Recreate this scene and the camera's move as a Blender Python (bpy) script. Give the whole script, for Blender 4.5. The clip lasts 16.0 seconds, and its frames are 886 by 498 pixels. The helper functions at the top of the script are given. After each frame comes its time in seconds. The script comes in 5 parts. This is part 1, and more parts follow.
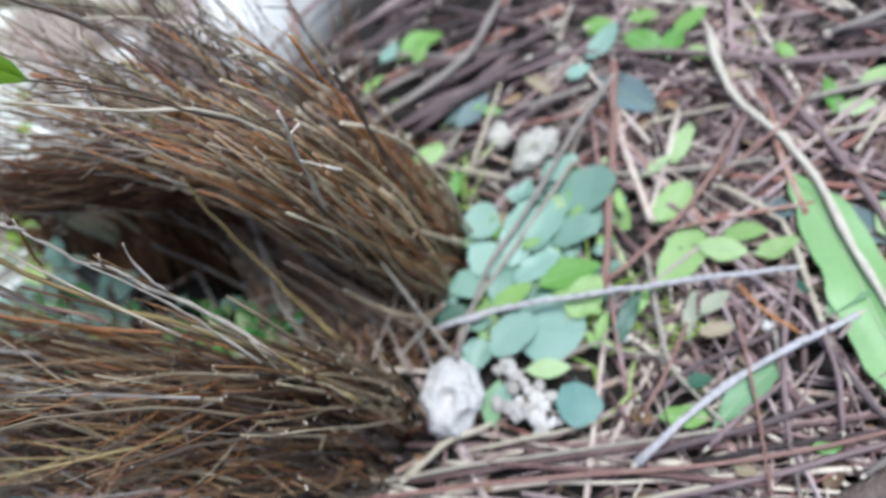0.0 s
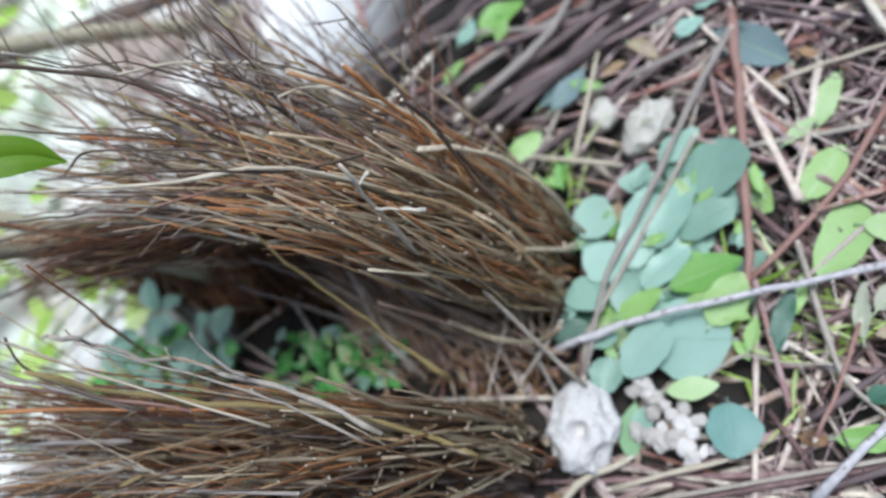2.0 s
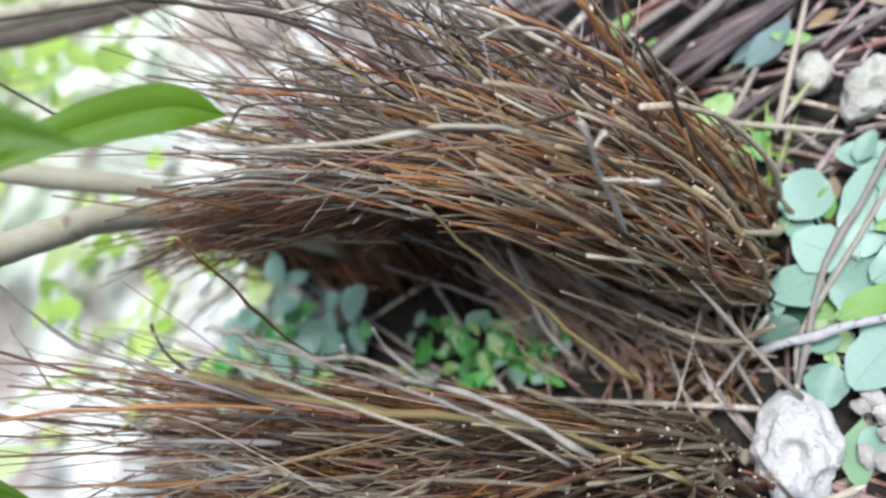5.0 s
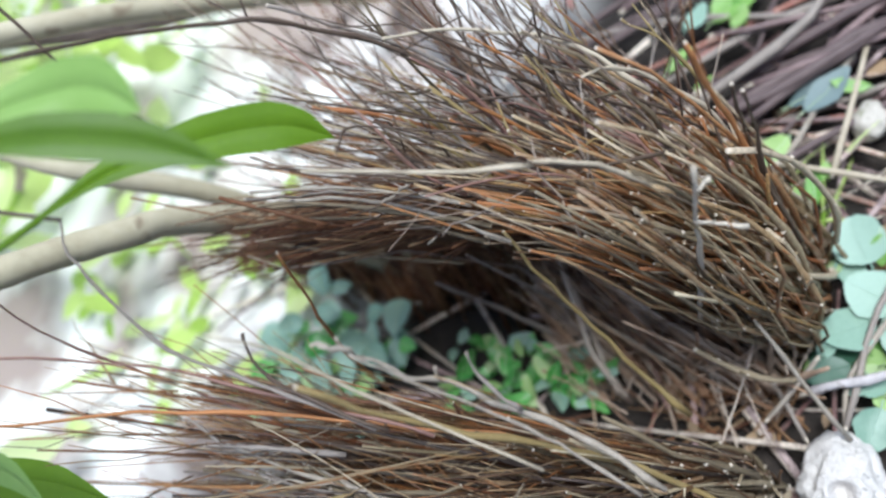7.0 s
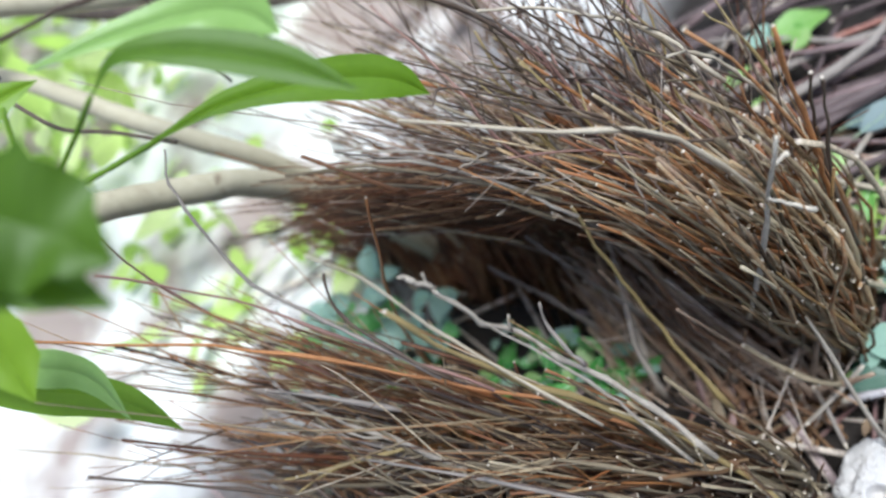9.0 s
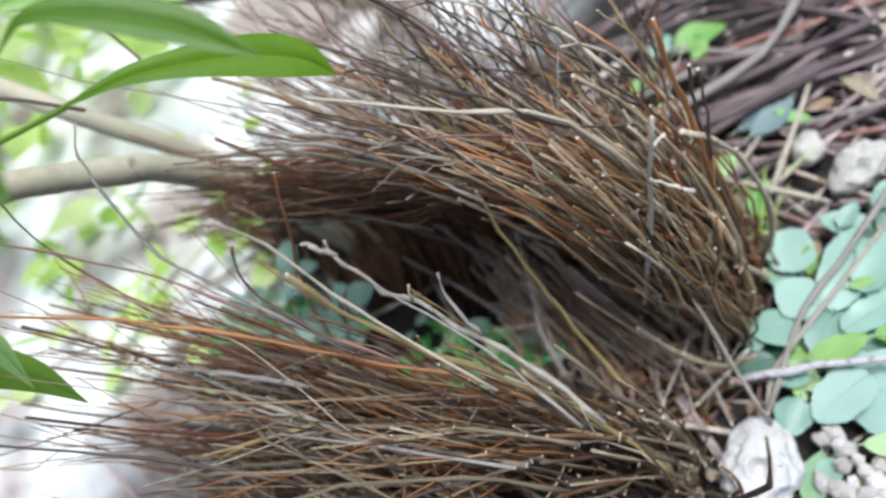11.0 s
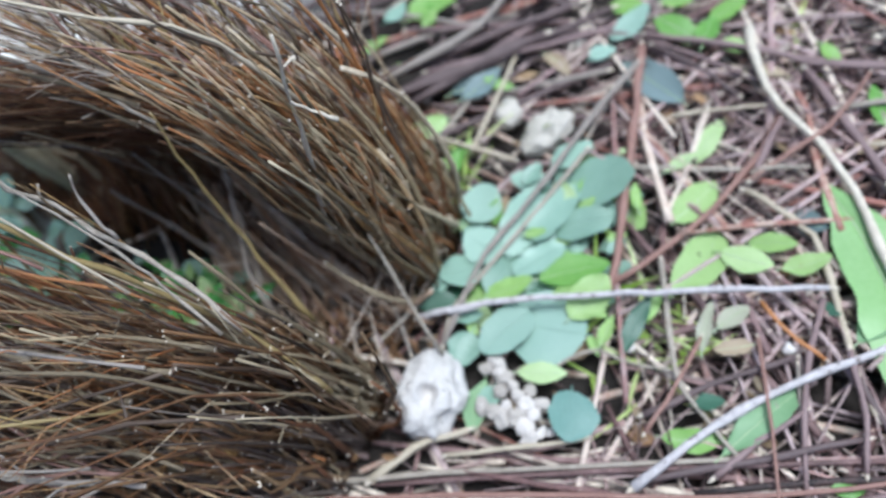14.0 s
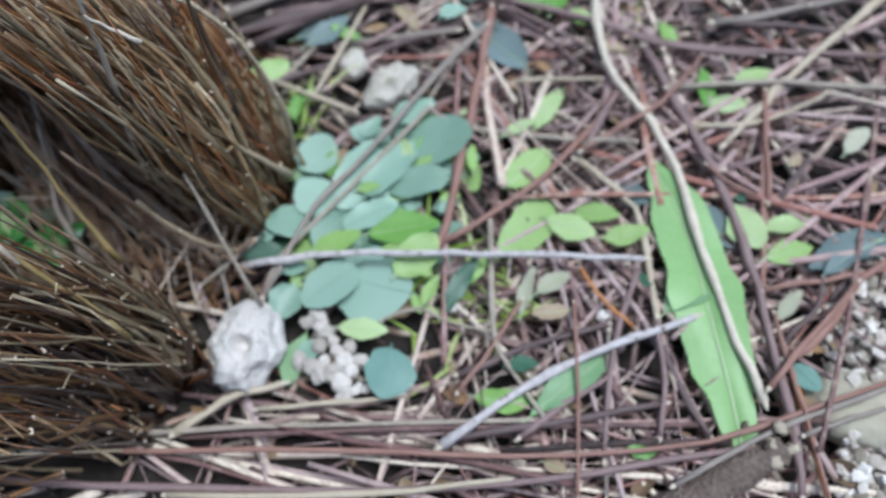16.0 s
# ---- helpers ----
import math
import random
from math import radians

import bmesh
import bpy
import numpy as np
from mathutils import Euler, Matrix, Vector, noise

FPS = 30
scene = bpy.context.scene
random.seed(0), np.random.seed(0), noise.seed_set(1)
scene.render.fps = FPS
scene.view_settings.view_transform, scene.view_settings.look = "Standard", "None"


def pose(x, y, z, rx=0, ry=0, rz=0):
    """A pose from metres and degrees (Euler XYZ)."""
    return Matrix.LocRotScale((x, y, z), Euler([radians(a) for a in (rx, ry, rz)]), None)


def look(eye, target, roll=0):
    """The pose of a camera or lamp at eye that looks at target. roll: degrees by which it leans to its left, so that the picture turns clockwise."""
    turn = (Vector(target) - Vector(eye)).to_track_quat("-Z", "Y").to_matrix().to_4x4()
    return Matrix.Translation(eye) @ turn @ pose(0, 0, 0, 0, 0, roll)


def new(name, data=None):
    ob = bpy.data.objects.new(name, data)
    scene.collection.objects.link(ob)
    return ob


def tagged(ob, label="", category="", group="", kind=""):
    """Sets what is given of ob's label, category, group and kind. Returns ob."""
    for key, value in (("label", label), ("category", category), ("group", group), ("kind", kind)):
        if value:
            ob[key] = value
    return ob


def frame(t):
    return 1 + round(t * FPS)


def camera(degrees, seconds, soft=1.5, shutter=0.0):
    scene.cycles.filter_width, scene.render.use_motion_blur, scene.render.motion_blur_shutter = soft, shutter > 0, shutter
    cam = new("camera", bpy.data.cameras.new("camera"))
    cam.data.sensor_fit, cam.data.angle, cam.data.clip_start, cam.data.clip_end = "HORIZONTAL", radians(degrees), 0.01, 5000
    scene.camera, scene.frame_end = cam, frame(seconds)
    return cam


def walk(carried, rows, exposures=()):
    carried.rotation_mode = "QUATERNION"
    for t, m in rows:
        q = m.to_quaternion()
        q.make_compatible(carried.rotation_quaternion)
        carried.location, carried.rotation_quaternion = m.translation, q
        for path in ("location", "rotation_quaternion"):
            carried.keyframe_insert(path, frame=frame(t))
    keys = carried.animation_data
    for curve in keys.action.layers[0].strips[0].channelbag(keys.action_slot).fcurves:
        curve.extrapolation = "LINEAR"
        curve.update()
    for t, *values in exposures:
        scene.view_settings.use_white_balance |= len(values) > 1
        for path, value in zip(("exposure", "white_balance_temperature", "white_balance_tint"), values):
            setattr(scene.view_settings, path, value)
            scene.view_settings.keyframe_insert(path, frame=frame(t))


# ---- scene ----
cam = camera(58.4, 16.0, soft=2.45, shutter=0.4)
cam.data.dof.use_dof = True
cam.data.dof.focus_distance, cam.data.dof.aperture_fstop = 0.46, 3.5
METRES = 0.58
ROWS = [
    (0.0, 0.0, 0.0, 0.0, 0.0, 0.0, 0.0),
    (0.5, 0.0169, 0.0472, 0.0149, 3.02, -2.76, 0.94),
    (1.0, 0.019, 0.0988, 0.0419, 4.55, -4.84, 2.71),
    (1.5, 0.0133, 0.1352, 0.0725, 5.16, -5.53, 3.86),
    (2.0, 0.0039, 0.1558, 0.1062, 7.57, -3.56, 7.03),
    (2.5, -0.024, 0.2108, 0.0998, 9.16, -4.32, 6.95),
    (3.0, -0.0545, 0.2423, 0.0968, 9.84, -5.17, 6.14),
    (3.5, -0.08, 0.2649, 0.1038, 11.97, -4.44, 6.94),
    (4.0, -0.0985, 0.2919, 0.1056, 11.97, -5.27, 6.94),
    (4.5, -0.1242, 0.2935, 0.1126, 12.92, -5.15, 6.6),
    (7.0, -0.2214, 0.2553, 0.1396, 13.4, -4.14, 2.56),
    (7.5, -0.2449, 0.2231, 0.1286, 15.3, -2.65, 0.76),
    (8.0, -0.2613, 0.2133, 0.1119, 16.08, -2.06, -0.91),
    (10.5, -0.252, 0.1911, 0.0324, 11.87, -1.24, -3.7),
    (11.0, -0.2278, 0.1731, 0.0352, 10.13, -0.48, -3.06),
    (11.5, -0.2012, 0.1549, 0.0288, 8.74, 0.29, -3.03),
    (12.0, -0.1667, 0.1426, 0.0184, 7.1, 0.38, -3.84),
    (12.5, -0.1158, 0.1272, 0.0114, 3.56, 0.06, -4.62),
    (13.0, -0.0816, 0.1307, -0.0079, 1.04, 0.08, -5.92),
    (13.5, -0.0595, 0.1371, -0.0213, -0.56, -0.15, -5.94),
    (14.0, -0.0305, 0.1348, -0.024, -2.01, -0.23, -5.83),
    (14.5, -0.0079, 0.139, -0.0293, -3.76, -0.65, -6.17),
    (15.0, 0.0071, 0.147, -0.0313, -5.98, -1.1, -7.31),
    (15.5, 0.0267, 0.1462, -0.0311, -8.55, -1.03, -8.88),
    (16.0, 0.0416, 0.1525, -0.034, -10.99, -1.39, -9.56),
]
FIRST = pose(-0.2536, -0.2612, 0.7033, -62.163, 17.081, -81.184)
walk(cam, [(t, FIRST @ pose(METRES * x, METRES * y, METRES * z, 90 + pitch, roll, yaw)) for t, x, y, z, yaw, pitch, roll in ROWS],
     [(0.0, 0.74, 5500, 4), (2.0, 0.68, 5520, 4), (3.0, 0.73, 5600, 4), (4.2, 0.84, 5680, 4), (8.0, 0.92, 5620, 4), (11.0, 0.88, 5650, 4), (12.5, 0.88, 5580, 4), (14.0, 0.8, 5450, 4), (16.0, 0.52, 5500, 4)])


# ---- daylight: bright overcast sky, a soft high sun beyond the bower ----
world = bpy.data.worlds.new("sky")
scene.world = world
world.use_nodes = True
wt = world.node_tree
sky = wt.nodes.new("ShaderNodeTexSky")
sky.sky_type, sky.sun_disc = "NISHITA", False
sky.dust_density, sky.ozone_density = 3.5, 0.8
sky.sun_elevation, sky.sun_rotation = radians(74), radians(157)
wt.links.new(sky.outputs[0], wt.nodes["Background"].inputs[0])
wt.nodes["Background"].inputs[1].default_value = 0.078
sun = new("sun", bpy.data.lights.new("sun", "SUN"))
sun.data.energy, sun.data.angle, sun.data.color = 2.3, radians(24), (1.0, 0.97, 0.93)
sun.matrix_world = look((0.26, -0.6, 2.3), (0, 0, 0))

rng = random.Random(7)
U = rng.uniform
N = rng.gauss


# ---- materials ----
def shade(name, colours, rough=0.7, grain=(60, 400), bump=0.3, by="none", spread=0.35, through_light=0.0, dist=0.001, spots=None, vein=False):
    """A node material: a ramp of colours moved by random value and noise at two scales, with bump."""
    m = bpy.data.materials.new(name)
    m.use_nodes = True
    nt = m.node_tree
    n, l = nt.nodes, nt.links
    b = n["Principled BSDF"]
    b.inputs["Roughness"].default_value = rough
    tc = n.new("ShaderNodeTexCoord")
    big, small = n.new("ShaderNodeTexNoise"), n.new("ShaderNodeTexNoise")
    for tex, s, d in ((big, grain[0], 3), (small, grain[1], 4)):
        tex.inputs["Scale"].default_value, tex.inputs["Detail"].default_value = s, d
        l.new(tc.outputs["Object"], tex.inputs["Vector"])
    mix = n.new("ShaderNodeMath")
    mix.operation = "MULTIPLY_ADD"
    mix.inputs[1].default_value = spread
    l.new(big.outputs["Fac"], mix.inputs[0])
    add = n.new("ShaderNodeMath")
    add.operation = "MULTIPLY_ADD"
    add.inputs[1].default_value = spread
    l.new(small.outputs["Fac"], add.inputs[0])
    if by == "object":
        info = n.new("ShaderNodeObjectInfo")
        src = info.outputs["Random"]
    elif by == "island":
        info = n.new("ShaderNodeNewGeometry")
        src = info.outputs["Random Per Island"]
    else:
        src = None
    if src:
        sc = n.new("ShaderNodeMath")
        sc.operation = "MULTIPLY_ADD"
        sc.inputs[1].default_value, sc.inputs[2].default_value = 1.0, -spread
        l.new(src, sc.inputs[0])
        l.new(sc.outputs[0], mix.inputs[2])
    else:
        mix.inputs[2].default_value = 0.5 - spread
    l.new(mix.outputs[0], add.inputs[2])
    ramp = n.new("ShaderNodeValToRGB")
    els = ramp.color_ramp.elements
    while len(els) < len(colours):
        els.new(0.5)
    for i, c in enumerate(colours):
        els[i].position = i / max(1, len(colours) - 1)
        els[i].color = (*c, 1)
    l.new(add.outputs[0], ramp.inputs[0])
    col = ramp.outputs[0]
    if spots:
        vor = n.new("ShaderNodeTexNoise")
        vor.inputs["Scale"].default_value, vor.inputs["Detail"].default_value = spots[1], 5
        l.new(tc.outputs["Object"], vor.inputs["Vector"])
        cut = n.new("ShaderNodeMapRange")
        cut.inputs[1].default_value, cut.inputs[2].default_value = spots[2], spots[2] + 0.08
        l.new(vor.outputs["Fac"], cut.inputs[0])
        mx = n.new("ShaderNodeMixRGB")
        mx.inputs[2].default_value = (*spots[0], 1)
        l.new(cut.outputs[0], mx.inputs[0])
        l.new(col, mx.inputs[1])
        col = mx.outputs[0]
    l.new(col, b.inputs["Base Color"])
    bp = n.new("ShaderNodeBump")
    bp.inputs["Strength"].default_value, bp.inputs["Distance"].default_value = bump, dist
    l.new(small.outputs["Fac"], bp.inputs["Height"])
    l.new(bp.outputs[0], b.inputs["Normal"])
    if through_light:
        tr = n.new("ShaderNodeBsdfTranslucent")
        l.new(col, tr.inputs[0])
        ms = n.new("ShaderNodeMixShader")
        ms.inputs[0].default_value = through_light
        l.new(b.outputs[0], ms.inputs[1])
        l.new(tr.outputs[0], ms.inputs[2])
        l.new(ms.outputs[0], n["Material Output"].inputs[0])
    return m


STICKS = [(0.022, 0.013, 0.007), (0.141, 0.073, 0.03), (0.386, 0.272, 0.145), (0.342, 0.151, 0.055), (0.215, 0.108, 0.045), (0.33, 0.249, 0.151), (0.453, 0.349, 0.213), (0.063, 0.034, 0.016), (0.328, 0.145, 0.047), (0.298, 0.104, 0.03), (0.305, 0.211, 0.114), (0.287, 0.228, 0.171), (0.589, 0.483, 0.336), (0.102, 0.053, 0.025), (0.386, 0.228, 0.079), (0.265, 0.19, 0.134), (0.204, 0.084, 0.03), (0.039, 0.023, 0.014)]
# Red-brown inner sticks, darkened to carry the shade of hollow and gaps.
SHADED_INNER = [(0.01, 0.004, 0.002), (0.076, 0.024, 0.007), (0.128, 0.056, 0.02), (0.143, 0.04, 0.009), (0.031, 0.012, 0.004), (0.189, 0.1, 0.042), (0.098, 0.032, 0.009), (0.158, 0.063, 0.019), (0.019, 0.008, 0.004), (0.257, 0.152, 0.074), (0.082, 0.024, 0.007)]
stick_bark = shade("stick_bark", STICKS, 0.6, (90, 700), 0.4, "object", 0.16)
BROWN = [(0.013, 0.007, 0.003), (0.082, 0.035, 0.014), (0.184, 0.105, 0.048), (0.111, 0.043, 0.017), (0.239, 0.152, 0.076), (0.032, 0.015, 0.008), (0.175, 0.062, 0.019), (0.148, 0.087, 0.045), (0.303, 0.211, 0.119), (0.055, 0.024, 0.011), (0.202, 0.097, 0.028), (0.119, 0.074, 0.048), (0.023, 0.012, 0.008)]
brown_bark = shade("dark_brown_stick_bark", BROWN, 0.6, (90, 700), 0.4, "object", 0.16)
rust_bark = shade("rusty_stick_bark", [(0.05, 0.018, 0.006), (0.26, 0.09, 0.025), (0.36, 0.15, 0.05), (0.16, 0.05, 0.015), (0.42, 0.21, 0.08), (0.09, 0.03, 0.01)], 0.55, (90, 700), 0.4, "object", 0.16)
drab_bark = shade("drab_stick_bark", [(0.06, 0.043, 0.024), (0.26, 0.2, 0.115), (0.4, 0.325, 0.21), (0.16, 0.12, 0.07), (0.5, 0.42, 0.29), (0.3, 0.235, 0.15)], 0.7, (90, 700), 0.4, "object", 0.16)
outer_mass = shade("outer_stick_bark", STICKS, 0.6, (90, 700), 0.4, "island", 0.15)
brown_mass = shade("brown_stick_bark", BROWN, 0.6, (90, 700), 0.4, "island", 0.15)
shaded_mass = shade("shaded_inner_bark", SHADED_INNER, 0.65, (90, 700), 0.4, "island", 0.07)
LITTER = [(0.014, 0.01, 0.009), (0.157, 0.093, 0.087), (0.384, 0.255, 0.251), (0.732, 0.629, 0.516), (0.28, 0.097, 0.067), (0.488, 0.375, 0.364), (0.058, 0.035, 0.032), (0.181, 0.097, 0.091), (0.806, 0.702, 0.575), (0.101, 0.058, 0.054), (0.439, 0.333, 0.316), (0.28, 0.146, 0.129)]
skirt_mass = shade("mauve_brown_wall_sticks", [(0.012, 0.008, 0.007), (0.072, 0.05, 0.043), (0.136, 0.1, 0.084), (0.04, 0.026, 0.022), (0.192, 0.152, 0.124), (0.096, 0.056, 0.044), (0.024, 0.016, 0.014), (0.152, 0.12, 0.096)], 0.65, (90, 700), 0.4, "island", 0.12)
litter_bark = shade("litter_bark", LITTER, 0.7, (80, 600), 0.4, "island", 0.15)
crumb_wood = shade("crumbling_wood", [(0.08, 0.06, 0.045), (0.26, 0.21, 0.16), (0.46, 0.4, 0.31)], 0.9, (250, 900), 0.6, "island", 0.4)
cut_wood = shade("cut_wood", [(0.46, 0.38, 0.29), (0.7, 0.62, 0.51)], 0.8, (200, 900), 0.2)
grey_mass = shade("grey_weathered_sticks", [(0.06, 0.042, 0.032), (0.31, 0.235, 0.18), (0.43, 0.355, 0.305), (0.18, 0.1, 0.055), (0.37, 0.275, 0.195), (0.5, 0.43, 0.375), (0.1, 0.062, 0.04)], 0.75, (90, 700), 0.4, "island", 0.12)
foot_mass = shade("weathered_foot_sticks", [(0.072, 0.048, 0.034), (0.432, 0.324, 0.24), (0.264, 0.144, 0.084), (0.624, 0.516, 0.42), (0.12, 0.072, 0.048), (0.48, 0.36, 0.252), (0.336, 0.18, 0.096), (0.696, 0.6, 0.504), (0.204, 0.12, 0.072)], 0.75, (90, 700), 0.4, "island", 0.12)
barks = {
    "lichen": shade("lichen_bark", [(0.28, 0.25, 0.24), (0.5, 0.46, 0.46), (0.7, 0.66, 0.67)], 0.85, (150, 700), 0.8, spread=0.8, spots=((0.16, 0.12, 0.11), 160, 0.6)),
    "drab": shade("drab_twig_bark", [(0.07, 0.05, 0.03), (0.17, 0.13, 0.08), (0.27, 0.21, 0.14)], 0.7, (70, 500), 0.4, spread=0.5),
    "bleached": shade("bleached_dry_wood", [(0.34, 0.29, 0.22), (0.6, 0.53, 0.43), (0.76, 0.7, 0.6)], 0.8, (110, 600), 0.6, spread=0.75),
    "pale": shade("pale_dry_wood", [(0.18, 0.15, 0.115), (0.34, 0.29, 0.235), (0.48, 0.43, 0.37)], 0.8, (110, 600), 0.6, spread=0.75),
    "tan": shade("tan_dry_wood", [(0.26, 0.2, 0.13), (0.46, 0.39, 0.29), (0.6, 0.53, 0.43)], 0.7, (70, 500), 0.4, spread=0.5),
    "red": shade("red_brown_bark", [(0.12, 0.06, 0.05), (0.26, 0.14, 0.11), (0.36, 0.24, 0.2)], 0.6, (70, 500), 0.4, spread=0.5),
    "grey": shade("grey_bark", [(0.14, 0.115, 0.095), (0.26, 0.22, 0.19), (0.38, 0.33, 0.29)], 0.7, (70, 500), 0.4, spread=0.5),
    "purple": shade("purple_brown_bark", [(0.05, 0.034, 0.032), (0.11, 0.076, 0.074), (0.19, 0.14, 0.135)], 0.65, (70, 500), 0.4, spread=0.5),
    "mauve": shade("mauve_brown_bark", [(0.1, 0.064, 0.06), (0.22, 0.15, 0.145), (0.32, 0.24, 0.235)], 0.65, (70, 500), 0.4, spread=0.5),
    "orange": shade("orange_bark", [(0.28, 0.1, 0.03), (0.45, 0.19, 0.065), (0.52, 0.27, 0.12)], 0.55, (70, 500), 0.3, spread=0.5),
    "olive": shade("olive_bark", [(0.16, 0.11, 0.04), (0.3, 0.22, 0.09), (0.4, 0.32, 0.17)], 0.55, (70, 500), 0.3, spread=0.5),
    "dark": shade("dark_bark", [(0.04, 0.026, 0.018), (0.09, 0.06, 0.042), (0.15, 0.1, 0.07)], 0.6, (70, 500), 0.4, spread=0.5),
}
leaf_green = {
    "round": shade("grey_green_leaf", [(0.206, 0.325, 0.244), (0.29, 0.436, 0.339), (0.365, 0.516, 0.418)], 0.4, (55, 320), 0.3, "object", 0.42, 0.2),
    "biground": shade("grey_green_large_leaf", [(0.235, 0.365, 0.287), (0.281, 0.423, 0.339), (0.328, 0.472, 0.387)], 0.4, (55, 320), 0.3, "object", 0.42, 0.2),
    "teal": shade("teal_leaf", [(0.12, 0.23, 0.195), (0.17, 0.3, 0.255), (0.22, 0.36, 0.31)], 0.5, (55, 320), 0.3, "object", 0.42, 0.15),
    "dark": shade("dark_green_leaf", [(0.04, 0.1, 0.06), (0.07, 0.16, 0.1), (0.1, 0.2, 0.14)], 0.45, (55, 320), 0.3, "object", 0.42, 0.15),
    "green": shade("fresh_green_leaf", [(0.15, 0.34, 0.06), (0.27, 0.46, 0.11), (0.38, 0.55, 0.19)], 0.45, (55, 320), 0.3, "object", 0.42, 0.25),
    "lime": shade("yellow_green_leaf", [(0.27, 0.43, 0.12), (0.37, 0.53, 0.19), (0.48, 0.6, 0.31)], 0.5, (55, 320), 0.3, "object", 0.42, 0.25, spots=((0.3, 0.24, 0.1), 120, 0.68)),
    "lance": shade("soft_green_leaf", [(0.19, 0.34, 0.16), (0.25, 0.41, 0.21), (0.33, 0.48, 0.28)], 0.5, (55, 320), 0.3, "object", 0.42, 0.25),
    "strap": shade("light_green_strap_leaf", [(0.15, 0.34, 0.09), (0.22, 0.43, 0.13), (0.33, 0.53, 0.22)], 0.45, (30, 200), 0.2, "object", 0.4, 0.25),
    "pale": shade("bleached_leaf", [(0.28, 0.28, 0.19), (0.4, 0.4, 0.29), (0.5, 0.49, 0.38)], 0.6, (30, 300), 0.2, "object", 0.3, 0.2),
    "slate": shade("slate_green_leaf", [(0.08, 0.12, 0.12), (0.14, 0.19, 0.19), (0.2, 0.26, 0.26)], 0.6, (30, 300), 0.2, "object", 0.3, 0.1),
    "brown": shade("dead_brown_leaf", [(0.2, 0.14, 0.08), (0.34, 0.26, 0.17), (0.45, 0.37, 0.27)], 0.7, (40, 300), 0.3, "object", 0.3, 0.1),
    "gloss": shade("glossy_green_leaf", [(0.07, 0.26, 0.05), (0.12, 0.38, 0.08), (0.2, 0.5, 0.14)], 0.25, (55, 320), 0.2, "object", 0.42, 0.25),
    # Two copies of the shrub leaf: shade in one colour, sky sheen in the other.
    "shrub_shaded": shade("shaded_shrub_leaf", [(0.08, 0.16, 0.008), (0.12, 0.23, 0.012), (0.18, 0.31, 0.022)], 0.5, (25, 250), 0.2, "object", 0.25, 0.45),
    "shrub_sheen": shade("sheen_shrub_leaf", [(0.17, 0.34, 0.06), (0.26, 0.44, 0.1), (0.36, 0.54, 0.17)], 0.3, (25, 250), 0.2, "object", 0.25, 0.4),
    "shrub": shade("shrub_leaf", [(0.13, 0.25, 0.008), (0.19, 0.34, 0.012), (0.26, 0.42, 0.025)], 0.45, (25, 250), 0.2, "object", 0.25, 0.5),
}
rib_mat = shade("pale_leaf_rib", [(0.3, 0.42, 0.2), (0.42, 0.52, 0.3), (0.5, 0.58, 0.4)], 0.5, (60, 300), 0.1, "object", 0.3)
foliage_mat = shade("foliage", [(0.3, 0.48, 0.06), (0.52, 0.7, 0.16), (0.68, 0.8, 0.3), (0.76, 0.84, 0.46)], 0.35, (25, 250), 0.1, "island", 0.2, 0.5)
dead_leaf_mass = shade("dead_leaf_scraps", [(0.06, 0.04, 0.028), (0.18, 0.12, 0.07), (0.32, 0.24, 0.15), (0.26, 0.13, 0.05), (0.42, 0.36, 0.26)], 0.8, (60, 400), 0.3, "island", 0.25)
# Soil taken near black, so its colour holds the shade between twigs.
soil = shade("shade_darkened_soil_and_sand", [(0.008, 0.006, 0.005), (0.02, 0.015, 0.012), (0.05, 0.037, 0.03)], 0.95, (14, 160), 0.8, spread=0.6, dist=0.004)
stone_mat = shade("pitted_white_stone", [(0.42, 0.39, 0.36), (0.62, 0.58, 0.55), (0.74, 0.7, 0.67)], 0.95, (60, 420), 0.9, spread=0.6, dist=0.003, spots=((0.33, 0.305, 0.285), 170, 0.63))
rough_stone = shade("rough_lichened_stone", [(0.24, 0.23, 0.17), (0.48, 0.44, 0.38), (0.64, 0.59, 0.52)], 0.95, (60, 330), 0.8, spread=0.9, dist=0.002, spots=((0.24, 0.25, 0.15), 70, 0.6))
pebble_mat = shade("white_pebble", [(0.36, 0.32, 0.28), (0.54, 0.49, 0.45), (0.68, 0.63, 0.59)], 0.8, (80, 400), 0.3, "object", 0.3)
gravel_mat = shade("white_gravel", [(0.2, 0.17, 0.13), (0.45, 0.4, 0.34), (0.6, 0.55, 0.5), (0.7, 0.66, 0.62)], 0.85, (80, 400), 0.3, "island", 0.3)
stem_bark = shade("pale_shrub_bark", [(0.25, 0.2, 0.12), (0.44, 0.39, 0.27), (0.54, 0.5, 0.38)], 0.75, (18, 120), 0.3, spread=0.5, spots=((0.22, 0.17, 0.11), 30, 0.62))
rough_bark = shade("rough_bark", [(0.05, 0.035, 0.028), (0.16, 0.12, 0.1), (0.32, 0.27, 0.22)], 0.9, (60, 260), 1.0, spread=0.6, dist=0.006)
rock_mat = shade("dull_rock", [(0.24, 0.22, 0.16), (0.38, 0.35, 0.27), (0.48, 0.45, 0.36)], 0.9, (20, 120), 0.5, spread=0.6, dist=0.004)


